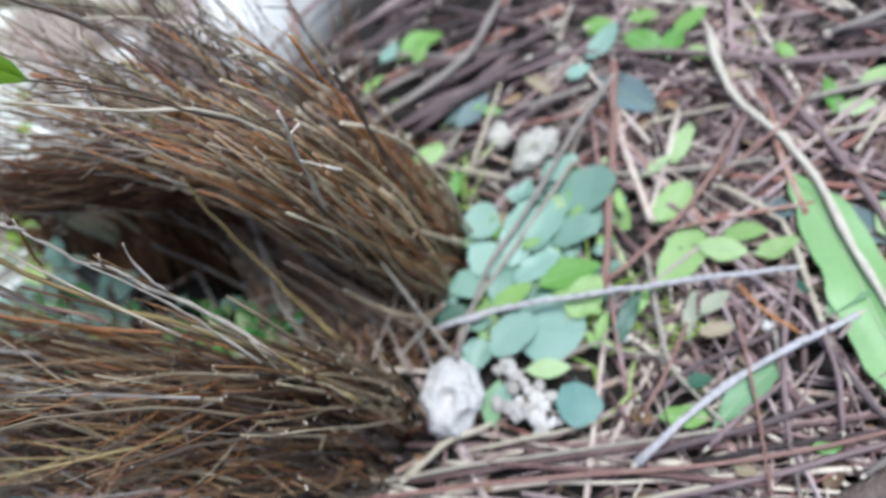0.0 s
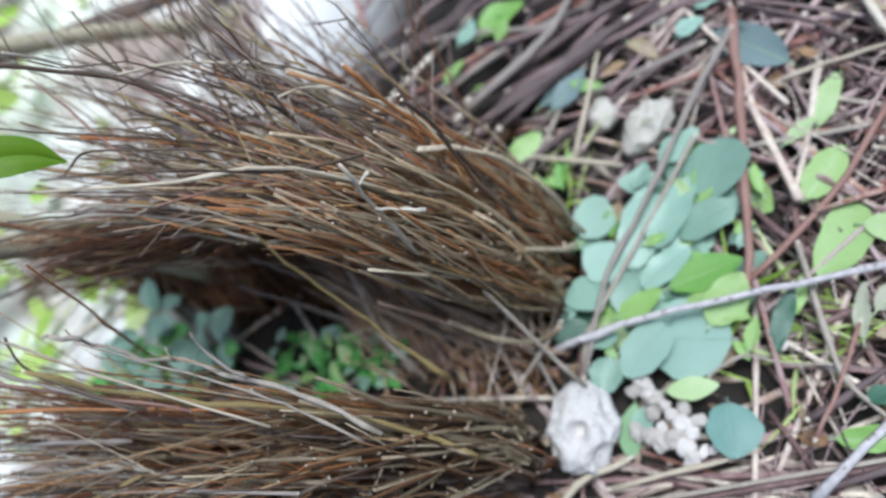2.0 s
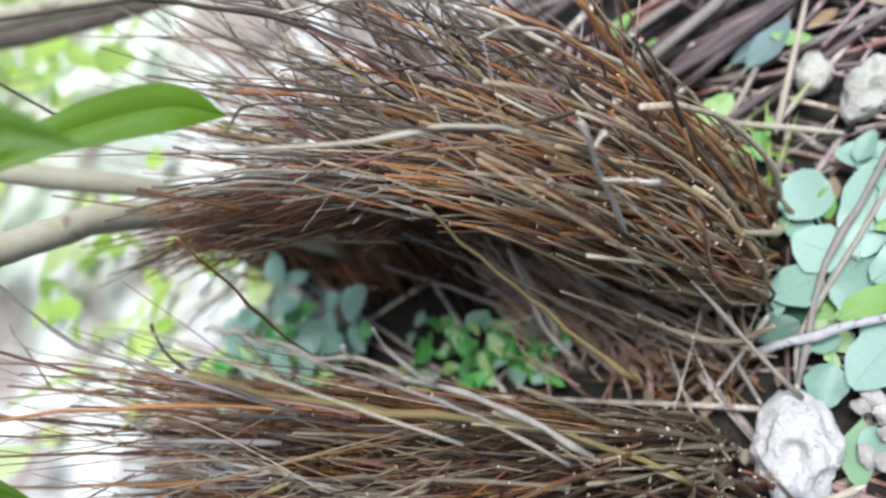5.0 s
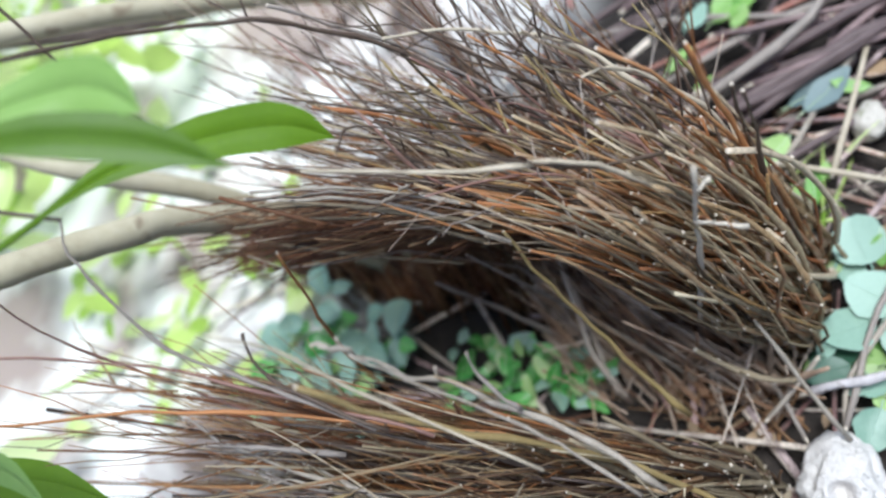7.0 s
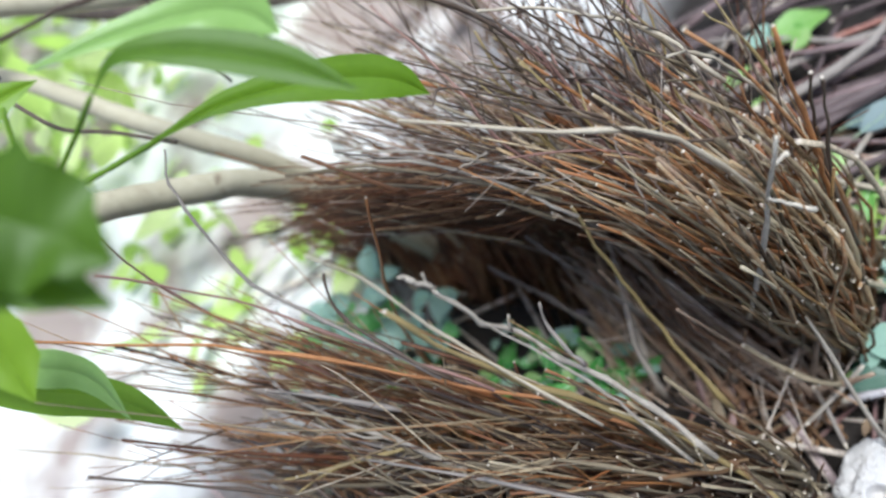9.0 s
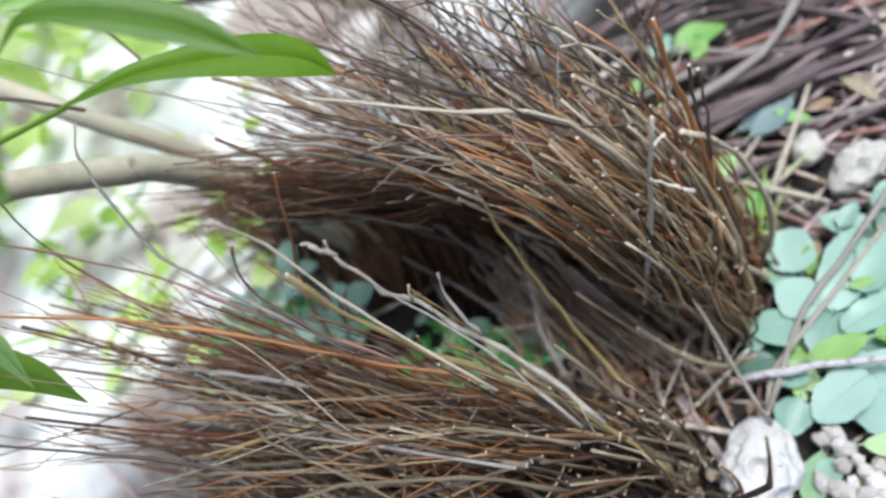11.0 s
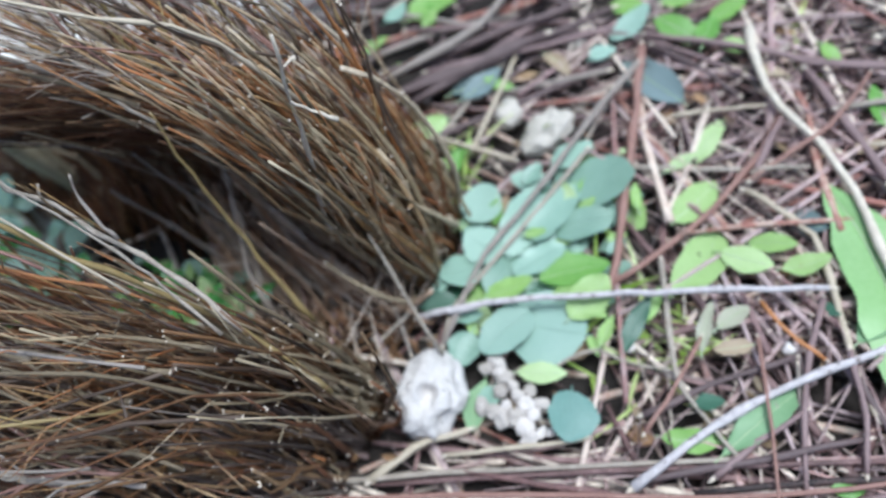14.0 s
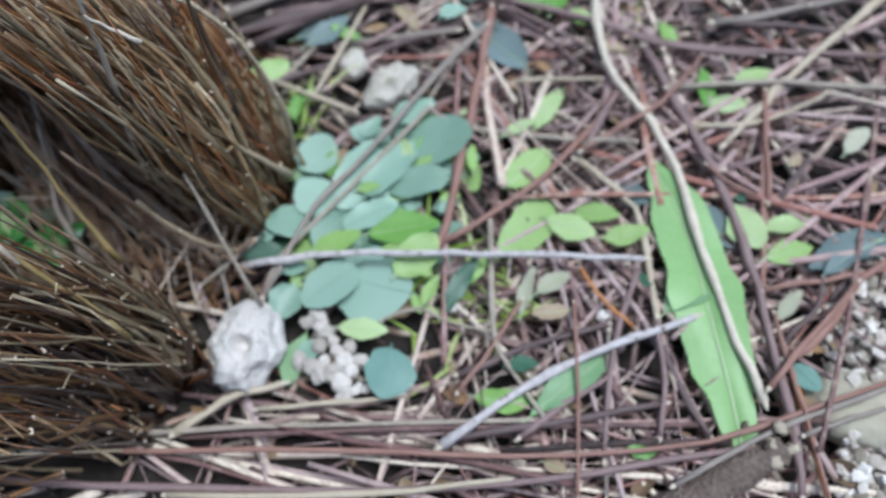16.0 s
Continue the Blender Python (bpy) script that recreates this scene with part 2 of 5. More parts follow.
# ---- shapes ----
class Shape:
    """Collects rings and faces, and makes one mesh of them."""

    def __init__(self):
        self.v, self.f, self.ends = [], [], []

    def tube(self, pts, radii, sides=5, closed=True):
        pts = [Vector(p) for p in pts]
        base = len(self.v)
        side = None
        for i, p in enumerate(pts):
            d = (pts[min(i + 1, len(pts) - 1)] - pts[max(i - 1, 0)]).normalized()
            if side is None:
                side = d.orthogonal().normalized()
            side = (side - d * side.dot(d)).normalized()
            up = d.cross(side)
            for k in range(sides):
                a = 2 * math.pi * k / sides
                self.v.append(p + (side * math.cos(a) + up * math.sin(a)) * radii[i])
        for i in range(len(pts) - 1):
            for k in range(sides):
                a, b = base + i * sides + k, base + i * sides + (k + 1) % sides
                self.f.append((a, b, b + sides, a + sides))
        if closed:
            self.f.append(tuple(base + k for k in reversed(range(sides))))
            self.ends += [len(self.f) - 1, len(self.f)]
            last = base + (len(pts) - 1) * sides
            self.f.append(tuple(last + k for k in range(sides)))

    def leaf(self, origin, along, normal, length, width, curl=0.1, fold=0.12, wave=0.0, n=7, power=1.0, twist=0.0, stalk=0.12, blunt=0.75):
        """A blade with a midrib, folded a little along it, and a short stalk."""
        y = Vector(along).normalized()
        z = Vector(normal)
        z = (z - y * z.dot(y)).normalized()
        x = y.cross(z)
        o = Vector(origin)
        base = len(self.v)
        p1, p2, p3 = U(0, 6.28), U(0, 6.28), U(-0.07, 0.07)
        for i in range(n + 1):
            t = i / n
            bend = x * (p3 * length * math.sin(math.pi * t))
            w = width * 0.5 * (1 + 0.05 * math.sin(t * 8 + p1) + 0.035 * math.sin(t * 19 + p2)) * max(0.03, math.sin(math.pi * min(1, t ** power * 0.97 + 0.015)) ** blunt)
            drop = -curl * length * (t * t)
            wob = wave * length * math.sin(t * 11)
            for j, s in enumerate((-1, -0.55, 0, 0.55, 1)):
                e = abs(s)
                up = fold * w * e + (wob * s * 0.5 if e > 0.9 else 0) + twist * s * w * t
                self.v.append(o + y * (t * length) + bend + x * (s * w) + z * (drop + up))
        for i in range(n):
            for j in range(4):
                a = base + i * 5 + j
                self.f.append((a, a + 1, a + 6, a + 5))
        if stalk:
            self.tube([o - y * stalk * length - z * 0.02 * length, o + y * 0.05 * length - z * 0.0006, o + y * 0.6 * length - z * (0.0006 + curl * length * 0.36)],
                      [length * 0.014 + 0.0003, length * 0.012 + 0.0003, 0.0002], 4)

    def blade(self, path, normal, width, fold=0.2, power=0.9, wave=0.0, tip=0.75):
        """A leaf along a bent midrib."""
        path = smooth_path(path, 5)
        n = len(path) - 1
        base = len(self.v)
        for i, p in enumerate(path):
            t = i / n
            y = (path[min(i + 1, n)] - path[max(i - 1, 0)]).normalized()
            z = Vector(normal)
            z = (z - y * z.dot(y)).normalized()
            x = y.cross(z)
            w = width * 0.5 * max(0.02, math.sin(math.pi * min(1, t ** power * 0.97 + 0.015)) ** (0.75 + (tip - 0.75) * t * t))
            w *= 1 + 0.35 * wave * math.sin(t * 30) + 0.2 * wave * math.sin(t * 53 + 1)
            for q in (-1, -0.6, -0.04, 0, 0.04, 0.6, 1):
                e = abs(q)
                self.v.append(p + x * (q * w) + z * (fold * w * e ** 1.5 + wave * w * math.sin(t * 17 + q) * e - (0.0006 if e < 0.01 else 0)))
        for i in range(n):
            for j in range(6):
                a = base + i * 7 + j
                self.f.append((a, a + 1, a + 8, a + 7))

    def lump(self, centre, radius, squash=(1, 1, 1), rough=0.25, freq=2.0, level=2, seed=0.0, turn=0.0):
        bm = bmesh.new()
        bmesh.ops.create_icosphere(bm, subdivisions=level, radius=1)
        base = len(self.v)
        rot = Matrix.Rotation(turn, 3, "Z")
        for v in bm.verts:
            q = v.co * freq + Vector((seed, seed * 1.7, seed * 0.3))
            k = 1 + rough * noise.noise(q) + rough * 0.5 * noise.noise(q * 2.7)
            p = rot @ Vector((v.co.x * squash[0], v.co.y * squash[1], v.co.z * squash[2]))
            self.v.append(Vector(centre) + p * k * radius)
        for f in bm.faces:
            self.f.append(tuple(base + v.index for v in f.verts))
        bm.free()

    def knob(self, p, r):
        """A small pale leaf scar on a twig."""
        base = len(self.v)
        self.v += [p + Vector(d) * r for d in ((1, 0, 0), (0, 1, 0), (-1, 0, 0), (0, -1, 0), (0, 0, 0.4), (0, 0, -0.4))]
        for k in range(4):
            self.ends += [len(self.f), len(self.f) + 1]
            self.f += [(base + k, base + (k + 1) % 4, base + 4), (base + (k + 1) % 4, base + k, base + 5)]

    def mesh(self, name, material, smooth=True, cut_wood=None):
        me = bpy.data.meshes.new(name)
        me.from_pydata([tuple(v) for v in self.v], [], self.f)
        if smooth:
            me.polygons.foreach_set("use_smooth", [True] * len(me.polygons))
        me.materials.append(material)
        if cut_wood:
            me.materials.append(cut_wood)
            for i in self.ends:
                me.polygons[i].material_index = 1
        me.update()
        return me


def thing(name, shape, material, label, category, group="", kind="", smooth=True):
    return tagged(new(name, shape.mesh(name, material, smooth)), label, category, group, kind)


def part(name, shape, material, parent, label=""):
    ob = new(name, shape.mesh(name, material))
    ob.parent = parent
    return tagged(ob, label)


def smooth_path(pts, n):
    """Catmull-Rom through the points, n steps a stretch."""
    pts = [Vector(p) for p in pts]
    out = []
    for i in range(len(pts) - 1):
        a, b = pts[i], pts[i + 1]
        p0 = pts[i - 1] if i else a * 2 - b
        p3 = pts[i + 2] if i + 2 < len(pts) else b * 2 - a
        for k in range(n):
            t = k / n
            out.append(0.5 * (2 * a + (b - p0) * t + (2 * p0 - 5 * a + 4 * b - p3) * t * t + (3 * a - p0 - 3 * b + p3) * t ** 3))
    return out + [pts[-1]]


def knotty(n, r0, r1, knots=0.35):
    """Radii of a twig from r0 to r1, thicker at its nodes."""
    return [(r0 + (r1 - r0) * i / (n - 1)) * (1 + (knots if rng.random() < 0.3 else 0) + U(-0.08, 0.08)) for i in range(n)]


def crooked(base, tip, n, amp):
    """A path from base to tip that wanders and kinks like a dry twig."""
    base, tip = Vector(base), Vector(tip)
    ln = (tip - base).length
    off, drift = Vector((0, 0, 0)), Vector((N(0, 1), N(0, 1), N(0, 1))) * amp * ln / n
    out = [base]
    for i in range(1, n + 1):
        if rng.random() < 0.4:
            drift = Vector((N(0, 1), N(0, 1), N(0, 1))) * amp * ln / n
        off = off * 0.85 + drift
        out.append(base + (tip - base) * (i / n) + off)
    return out


# ---- ground: one sheet to the horizon, finer near the bower ----
def ground_height(x, y):
    r = math.hypot(x, y)
    k = min(1.0, r / 0.5)
    return -0.014 + 0.006 * noise.noise(Vector((x * 9, y * 9, 0))) + k * 0.02 * noise.noise(Vector((x * 2.1, y * 2.1, 3))) + 0.004 * noise.noise(Vector((x * 35, y * 35, 5)))


def build_ground():
    s = Shape()
    rings = [0.0] + [0.018 * 1.075 ** i for i in range(1, 90)] + [18, 40, 120, 500, 2500]
    seg = 96
    for r in rings:
        for k in range(seg):
            a = 2 * math.pi * k / seg
            x, y = 0.02 + r * math.cos(a), -0.1 + r * math.sin(a)
            s.v.append((x, y, ground_height(x, y) if r < 12 else -0.014))
    for i in range(len(rings) - 1):
        for k in range(seg):
            a, b = i * seg + k, i * seg + (k + 1) % seg
            s.f.append((a, b, b + seg, a + seg))
    thing("ground", s, ground_mat, "soil darkened with painted gap shade under twig litter, turning to pale sand", "ground", kind="structure")


def ground_material():
    """Soil with gap shade painted in under the shrubs, pale bleached sand in the open beyond the bower."""
    m = soil
    nt = m.node_tree
    n, l = nt.nodes, nt.links
    b = n["Principled BSDF"]
    old = b.inputs["Base Color"].links[0].from_socket
    tc = n.new("ShaderNodeTexCoord")
    nz = n.new("ShaderNodeTexNoise")
    nz.inputs["Scale"].default_value, nz.inputs["Detail"].default_value = 5, 6
    l.new(tc.outputs["Object"], nz.inputs["Vector"])
    ad = n.new("ShaderNodeMath")
    ad.operation = "MULTIPLY_ADD"
    ad.inputs[1].default_value = 0.25
    l.new(nz.outputs["Fac"], ad.inputs[0])
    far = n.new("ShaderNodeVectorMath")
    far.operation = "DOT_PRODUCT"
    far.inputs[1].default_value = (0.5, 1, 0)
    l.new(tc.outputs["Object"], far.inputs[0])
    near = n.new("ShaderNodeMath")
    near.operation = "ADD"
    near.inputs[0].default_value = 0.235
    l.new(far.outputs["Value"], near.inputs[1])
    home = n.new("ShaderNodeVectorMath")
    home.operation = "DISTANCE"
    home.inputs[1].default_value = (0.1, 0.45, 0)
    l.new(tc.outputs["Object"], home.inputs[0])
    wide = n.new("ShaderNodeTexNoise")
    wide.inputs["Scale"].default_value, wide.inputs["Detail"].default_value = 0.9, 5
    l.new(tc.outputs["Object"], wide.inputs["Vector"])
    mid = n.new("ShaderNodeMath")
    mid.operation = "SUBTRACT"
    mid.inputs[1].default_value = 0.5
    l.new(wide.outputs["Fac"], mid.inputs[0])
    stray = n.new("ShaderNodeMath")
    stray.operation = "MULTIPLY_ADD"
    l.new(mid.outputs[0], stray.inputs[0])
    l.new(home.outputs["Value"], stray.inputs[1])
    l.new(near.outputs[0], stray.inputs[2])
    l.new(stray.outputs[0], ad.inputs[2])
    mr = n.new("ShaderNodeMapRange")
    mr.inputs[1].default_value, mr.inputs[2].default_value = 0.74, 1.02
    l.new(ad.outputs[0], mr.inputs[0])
    sand = n.new("ShaderNodeValToRGB")
    sand.color_ramp.elements[0].color, sand.color_ramp.elements[1].color = (0.38, 0.3, 0.27, 1), (0.85, 0.82, 0.79, 1)
    sand.color_ramp.elements[0].position, sand.color_ramp.elements[1].position = 0.39, 0.54
    n2 = n.new("ShaderNodeTexNoise")
    n2.inputs["Scale"].default_value, n2.inputs["Detail"].default_value = 5, 8
    l.new(tc.outputs["Object"], n2.inputs["Vector"])
    l.new(n2.outputs["Fac"], sand.inputs[0])
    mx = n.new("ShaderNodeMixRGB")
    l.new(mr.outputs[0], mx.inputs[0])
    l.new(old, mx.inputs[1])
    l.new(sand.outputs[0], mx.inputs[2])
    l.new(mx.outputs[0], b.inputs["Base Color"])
    return m


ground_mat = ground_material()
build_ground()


# ---- the twig litter of the display court: one loose layer ----
def on_court(p):
    """Whether a place lies on the cleared patch of leaves and pebbles before the avenue."""
    return -0.1 < p.x < 0.17 and -0.155 < p.y < -0.02


def litter():
    s = Shape()
    for i in range(2000):
        x, y = N(0.1, 0.33), N(-0.2, 0.34)
        if -0.1 < x < 0.1 and y < -0.44 and rng.random() < 0.8:
            continue
        if -0.2 < x < 0.2 and y > 0.0 and rng.random() < (0.95 if y < 0.08 else 0.75):
            continue
        if x < -0.12 and y > 0.1 and rng.random() < 0.4:
            continue
        if abs(x - 0.05) < 0.12 and abs(y + 0.1) < 0.12 and rng.random() < 0.5:
            continue
        if (y > 0.22 and x > 0.2 or x > 0.21 and y > -0.1) and rng.random() < 0.8:
            continue
        if noise.noise(Vector((x * 13, y * 13, 8))) > 0.06 and rng.random() < 0.8:
            continue
        a = N(1.2, 0.8) if rng.random() < 0.5 else U(0, math.pi)
        if x < -0.07 and rng.random() < 0.8:
            a = N(1.65, 0.2)
        if x > 0.22 and y > -0.25 and rng.random() < 0.7:
            a = N(2.15, 0.3)
        ln = U(0.05, 0.16) if rng.random() < 0.3 else U(0.15, 0.42)
        r = min(0.0032, abs(N(0, 0.0011)) + 0.0013)
        z = U(-0.016, 0.013) + r
        d = Vector((math.cos(a), math.sin(a), N(0, 0.07))) * ln / 2
        c = Vector((x, y, z))
        if any(on_court(c + d * k) for k in (-1, -0.5, 0, 0.5, 1)):
            c.z = z = U(-0.022, -0.008)
            d.z = 0
        path = crooked(c - d, c + d, 7, U(0.02, 0.08))
        for q in path:
            q.z = z + (q.z - z) * 0.35
        s.tube(path, knotty(8, r * 1.15, r * 0.75, 0.25), 6)
    for i in range(620):
        x, y = N(0.12, 0.24), N(-0.24, 0.2)
        if y > -0.02 or abs(x - 0.05) < 0.09 and abs(y + 0.08) < 0.07:
            continue
        a, ln, r = U(0, math.pi), U(0.05, 0.2), U(0.0005, 0.0011)
        z = U(0.004, 0.014)
        d = Vector((math.cos(a), math.sin(a), N(0, 0.05))) * ln / 2
        if any(on_court(Vector((x, y, z)) + d * k) for k in (-1, -0.5, 0, 0.5, 1)):
            continue
        path = crooked(Vector((x, y, z)) - d, Vector((x, y, z)) + d, 7, U(0.06, 0.2))
        for q in path:
            q.z = z + (q.z - z) * 0.3
        s.tube(path, knotty(8, r, r * 0.6, 0.3), 5)
    dice = rng.getstate()
    for i in range(900):
        x, y = N(0.1, 0.8), N(-0.6, 0.7)
        if (x - 0.05) ** 2 + (y + 0.15) ** 2 < 0.4 or x * 0.5 + y > 0.1:
            continue
        a, ln, r = U(0, math.pi), U(0.1, 0.4), U(0.0013, 0.003)
        c, d = Vector((x, y, U(0.0, 0.012))), Vector((math.cos(a), math.sin(a), 0)) * ln / 2
        s.tube(crooked(c - d, c + d, 6, U(0.02, 0.08)), knotty(7, r * 1.15, r * 0.75, 0.25), 5)
    rng.setstate(dice)
    thing("twig_litter", s, litter_bark, "loose layer of dry reddish and grey twigs on soil", "twig litter", kind="stuff")


litter()


def leaf_litter():
    """Dead leaf scraps and bark flakes between the twigs."""
    s = Shape()
    for i in range(260):
        x, y = N(0.14, 0.26), N(-0.26, 0.24)
        a = U(0, 6.28)
        ln = U(0.008, 0.032)
        s.leaf((x, y, U(-0.006, 0.008)), (math.cos(a), math.sin(a), N(0, 0.2)), (N(0, 0.4), N(0, 0.4), 1), ln, ln * U(0.3, 0.7), U(-0.3, 0.4), U(0, 0.8), U(0, 0.06), n=4, stalk=0)
    thing("leaf_litter", s, dead_leaf_mass, "scraps of dead brown leaves and bark between twigs", "leaf litter", kind="stuff")
    s = Shape()
    for i in range(70):
        k = rng.choice(((0.02, -0.195), (0.06, -0.18), (0.0, -0.165), (0.17, 0.01), (0.32, -0.3)))
        b = Vector((k[0] + N(0, 0.02), k[1] + N(0, 0.02), -0.005))
        a = U(0, 6.28)
        ln = U(0.025, 0.06)
        s.leaf(b, (math.cos(a), math.sin(a), U(0.3, 1.0)), (N(0, 0.3), N(0, 0.3), 1), ln, U(0.0025, 0.005), U(0.2, 0.6), 0.3, n=5, power=0.6, stalk=0)
    thing("grass", s, foliage_mat, "few thin green grass blades among the twigs", "grass", kind="stuff")


leaf_litter()


def ground_stick(kind, r, *pts):
    s = Shape()
    path = smooth_path(pts, 3)
    path = [p + Vector((N(0, r * 0.2), N(0, r * 0.2), 0.005 + N(0, r * 0.1))) for p in path]
    s.tube(path, knotty(len(path), r * 0.88, r * 0.66, 0.3), 7)
    words = {"lichen": "whitish lichen-crusted twig lying over green leaves", "pale": "bleached grey dry stick lying on the twig litter",
             "bleached": "pale knobbly dry branch lying over the strap leaf", "tan": "pale tan dry branch lying on the twig litter", "red": "reddish-brown dry stick lying on the twig litter",
             "grey": "dull grey dry twig lying on the twig litter", "purple": "dark purplish-brown stick lying in the twig litter",
             "mauve": "mauve-brown dry stick lying on the twig litter",
             "orange": "orange-brown dry stick lying on the twig litter"}
    stick = thing("fallen_stick", s, barks[kind], words[kind], "stick", "sticks on the ground")
    for p, q, k in ((path[0], path[1], 0.8), (path[-1], path[-2], 0.58)):
        end = Shape()
        d = (p - q).normalized()
        end.tube([p - d * r * 0.3, p + d * r * U(0.3, 1.2), p + d * r * U(1.3, 2.0)], [r * k, r * k * 0.8, r * k * U(0.2, 0.5)], 7)
        part("broken_end", end, cut_wood, stick, "paler broken end")


def ground_leaf(kind, a, b, ratio, low=0.013):
    s = Shape()
    a, b = Vector((*a, low + U(0, 0.006))), Vector((*b, low + U(0, 0.009)))
    ln = (b - a).length
    lean = 0.1 if kind == "biground" else 0.2
    tilt = Vector((N(0, lean), N(0, lean), 1))
    power = {"round": 0.85, "biground": 0.8, "lance": 1.1}.get(kind, 0.9)
    curl = U(-0.12, 0.18)
    fold = U(0.0, 0.1) if kind == "biground" else U(0.0, 0.3)
    s.leaf(a, b - a, tilt, ln, ln * ratio, curl * (0.3 if kind == "biground" else 1), fold, U(0.0, 0.05), n=11, power=power, stalk=0, blunt=0.55 if kind in ("round", "biground", "teal") else 0.75)
    words = {"round": "round grey-green leaf laid on the court", "biground": "large rounded grey-green leaf lying flat on the court", "teal": "rounded dull teal leaf among white pebbles", "dark": "dark green leaf lying at the bower's foot",
             "green": "fresh bright green leaf on the twig litter", "lime": "yellowish-green oval leaf on the twig litter", "lance": "soft green pointed leaf on the twig litter",
             "pale": "bleached whitish leaf on the twig litter", "slate": "slate-grey dull leaf among the twigs", "brown": "dead tan-brown leaf among the twigs"}
    leaf = thing("leaf", s, leaf_green[kind], words[kind], "leaf", "leaves on the court")
    rib = Shape()
    y = (b - a).normalized()
    z = (tilt - y * tilt.dot(y)).normalized()
    mid = [s.v[5 * i + 2] + z * 0.0002 for i in range(0, 11)]
    rib.tube(mid, [0.00045 - 0.0003 * i / 10 for i in range(11)], 4)
    vein = leaf_green[kind] if kind in ("round", "biground", "teal", "dark") else rib_mat
    part("midrib", rib, vein, leaf)
    stalk = Shape()
    foot = a - y * ln * U(0.06, 0.22) - z * ln * 0.03
    stalk.tube([foot, (foot + a) / 2 + z * ln * 0.01, mid[0]], [0.0008, 0.0007, 0.0006], 5)
    part("stalk", stalk, vein, leaf)


ground_stick('lichen', 0.0037, (-0.002, -0.002, 0.018), (0.017, -0.061, 0.026), (0.031, -0.126, 0.026), (0.044, -0.196, 0.026), (0.056, -0.265, 0.026), (0.064, -0.326, 0.026))
ground_stick('lichen', 0.0042, (-0.112, -0.196, 0.016), (-0.056, -0.251, 0.016), (-0.016, -0.302, 0.016), (0.025, -0.370, 0.016))
ground_stick('bleached', 0.0046, (0.336, -0.253, 0.016), (0.262, -0.272, 0.02), (0.206, -0.317, 0.018), (0.158, -0.344, 0.0185), (0.086, -0.372, 0.0205), (0.030, -0.394, 0.0205), (-0.033, -0.424, 0.018))
ground_stick('red', 0.0044, (0.314, -0.155, 0.014), (0.237, -0.158, 0.014), (0.153, -0.159, 0.014), (0.072, -0.161, 0.014), (0.045, -0.160, 0.014))
ground_stick('grey', 0.0032, (0.289, -0.154, 0.018), (0.213, -0.115, 0.018), (0.131, -0.081, 0.018), (0.066, -0.047, 0.018), (-0.024, -0.030, 0.018))
ground_stick('pale', 0.0027, (0.187, -0.120, 0.014), (0.090, -0.071, 0.014), (0.015, -0.031, 0.014), (-0.023, -0.028, 0.014))
ground_stick('red', 0.0038, (0.238, -0.288, 0.013), (0.172, -0.258, 0.013), (0.116, -0.222, 0.013), (0.050, -0.156, 0.013))
ground_stick('mauve', 0.0044, (0.291, -0.306, 0.013), (0.225, -0.343, 0.013), (0.164, -0.377, 0.013), (0.103, -0.404, 0.013), (0.040, -0.425, 0.013), (-0.046, -0.448, 0.013), (-0.094, -0.457, 0.013))
ground_stick('pale', 0.0026, (0.172, -0.155, 0.010), (0.176, -0.227, 0.010), (0.184, -0.302, 0.010))
ground_stick('pale', 0.0033, (0.246, -0.330, 0.016), (0.268, -0.429, 0.016), (0.278, -0.521, 0.016), (0.302, -0.614, 0.016))
ground_stick('tan', 0.0045, (0.392, -0.522, 0.011), (0.297, -0.450, 0.011), (0.245, -0.417, 0.011), (0.196, -0.385, 0.011))
ground_stick('red', 0.0037, (0.273, -0.417, 0.010), (0.151, -0.419, 0.010), (0.023, -0.426, 0.010))
ground_stick('pale', 0.0027, (-0.154, 0.055, 0.011), (-0.115, -0.099, 0.011), (-0.078, -0.268, 0.011))
ground_stick('red', 0.0028, (-0.173, 0.083, 0.016), (-0.131, -0.122, 0.016), (-0.110, -0.247, 0.016), (-0.070, -0.388, 0.016), (0.001, -0.515, 0.016))
ground_stick('mauve', 0.0034, (-0.203, 0.127, 0.013), (-0.168, -0.088, 0.013), (-0.128, -0.251, 0.013), (-0.067, -0.421, 0.013))
ground_stick('tan', 0.0026, (-0.111, -0.051, 0.008), (-0.094, -0.110, 0.008), (-0.079, -0.157, 0.008))
ground_stick('tan', 0.0036, (-0.143, 0.007, 0.011), (-0.111, -0.023, 0.011), (-0.089, -0.063, 0.011))
ground_stick('pale', 0.0016, (-0.022, -0.129, 0.011), (-0.007, -0.154, 0.011), (-0.014, -0.184, 0.011), (-0.015, -0.221, 0.011))
ground_stick('pale', 0.0027, (0.080, -0.198, 0.013), (-0.015, -0.218, 0.013), (-0.040, -0.235, 0.013), (-0.075, -0.267, 0.013))
ground_stick('tan', 0.0033, (0.156, -0.261, 0.011), (0.133, -0.298, 0.011), (0.104, -0.321, 0.011), (0.025, -0.342, 0.011), (-0.028, -0.360, 0.011))
ground_stick('red', 0.0019, (0.019, -0.277, 0.018), (-0.053, -0.290, 0.018), (-0.128, -0.300, 0.018))
ground_stick('grey', 0.0023, (0.004, -0.307, 0.008), (-0.122, -0.321, 0.008))
ground_stick('red', 0.0039, (0.005, -0.440, 0.014), (0.029, -0.467, 0.014), (0.083, -0.497, 0.014), (0.130, -0.550, 0.014))
ground_stick('orange', 0.0029, (-0.006, -0.448, 0.010), (-0.090, -0.474, 0.010))
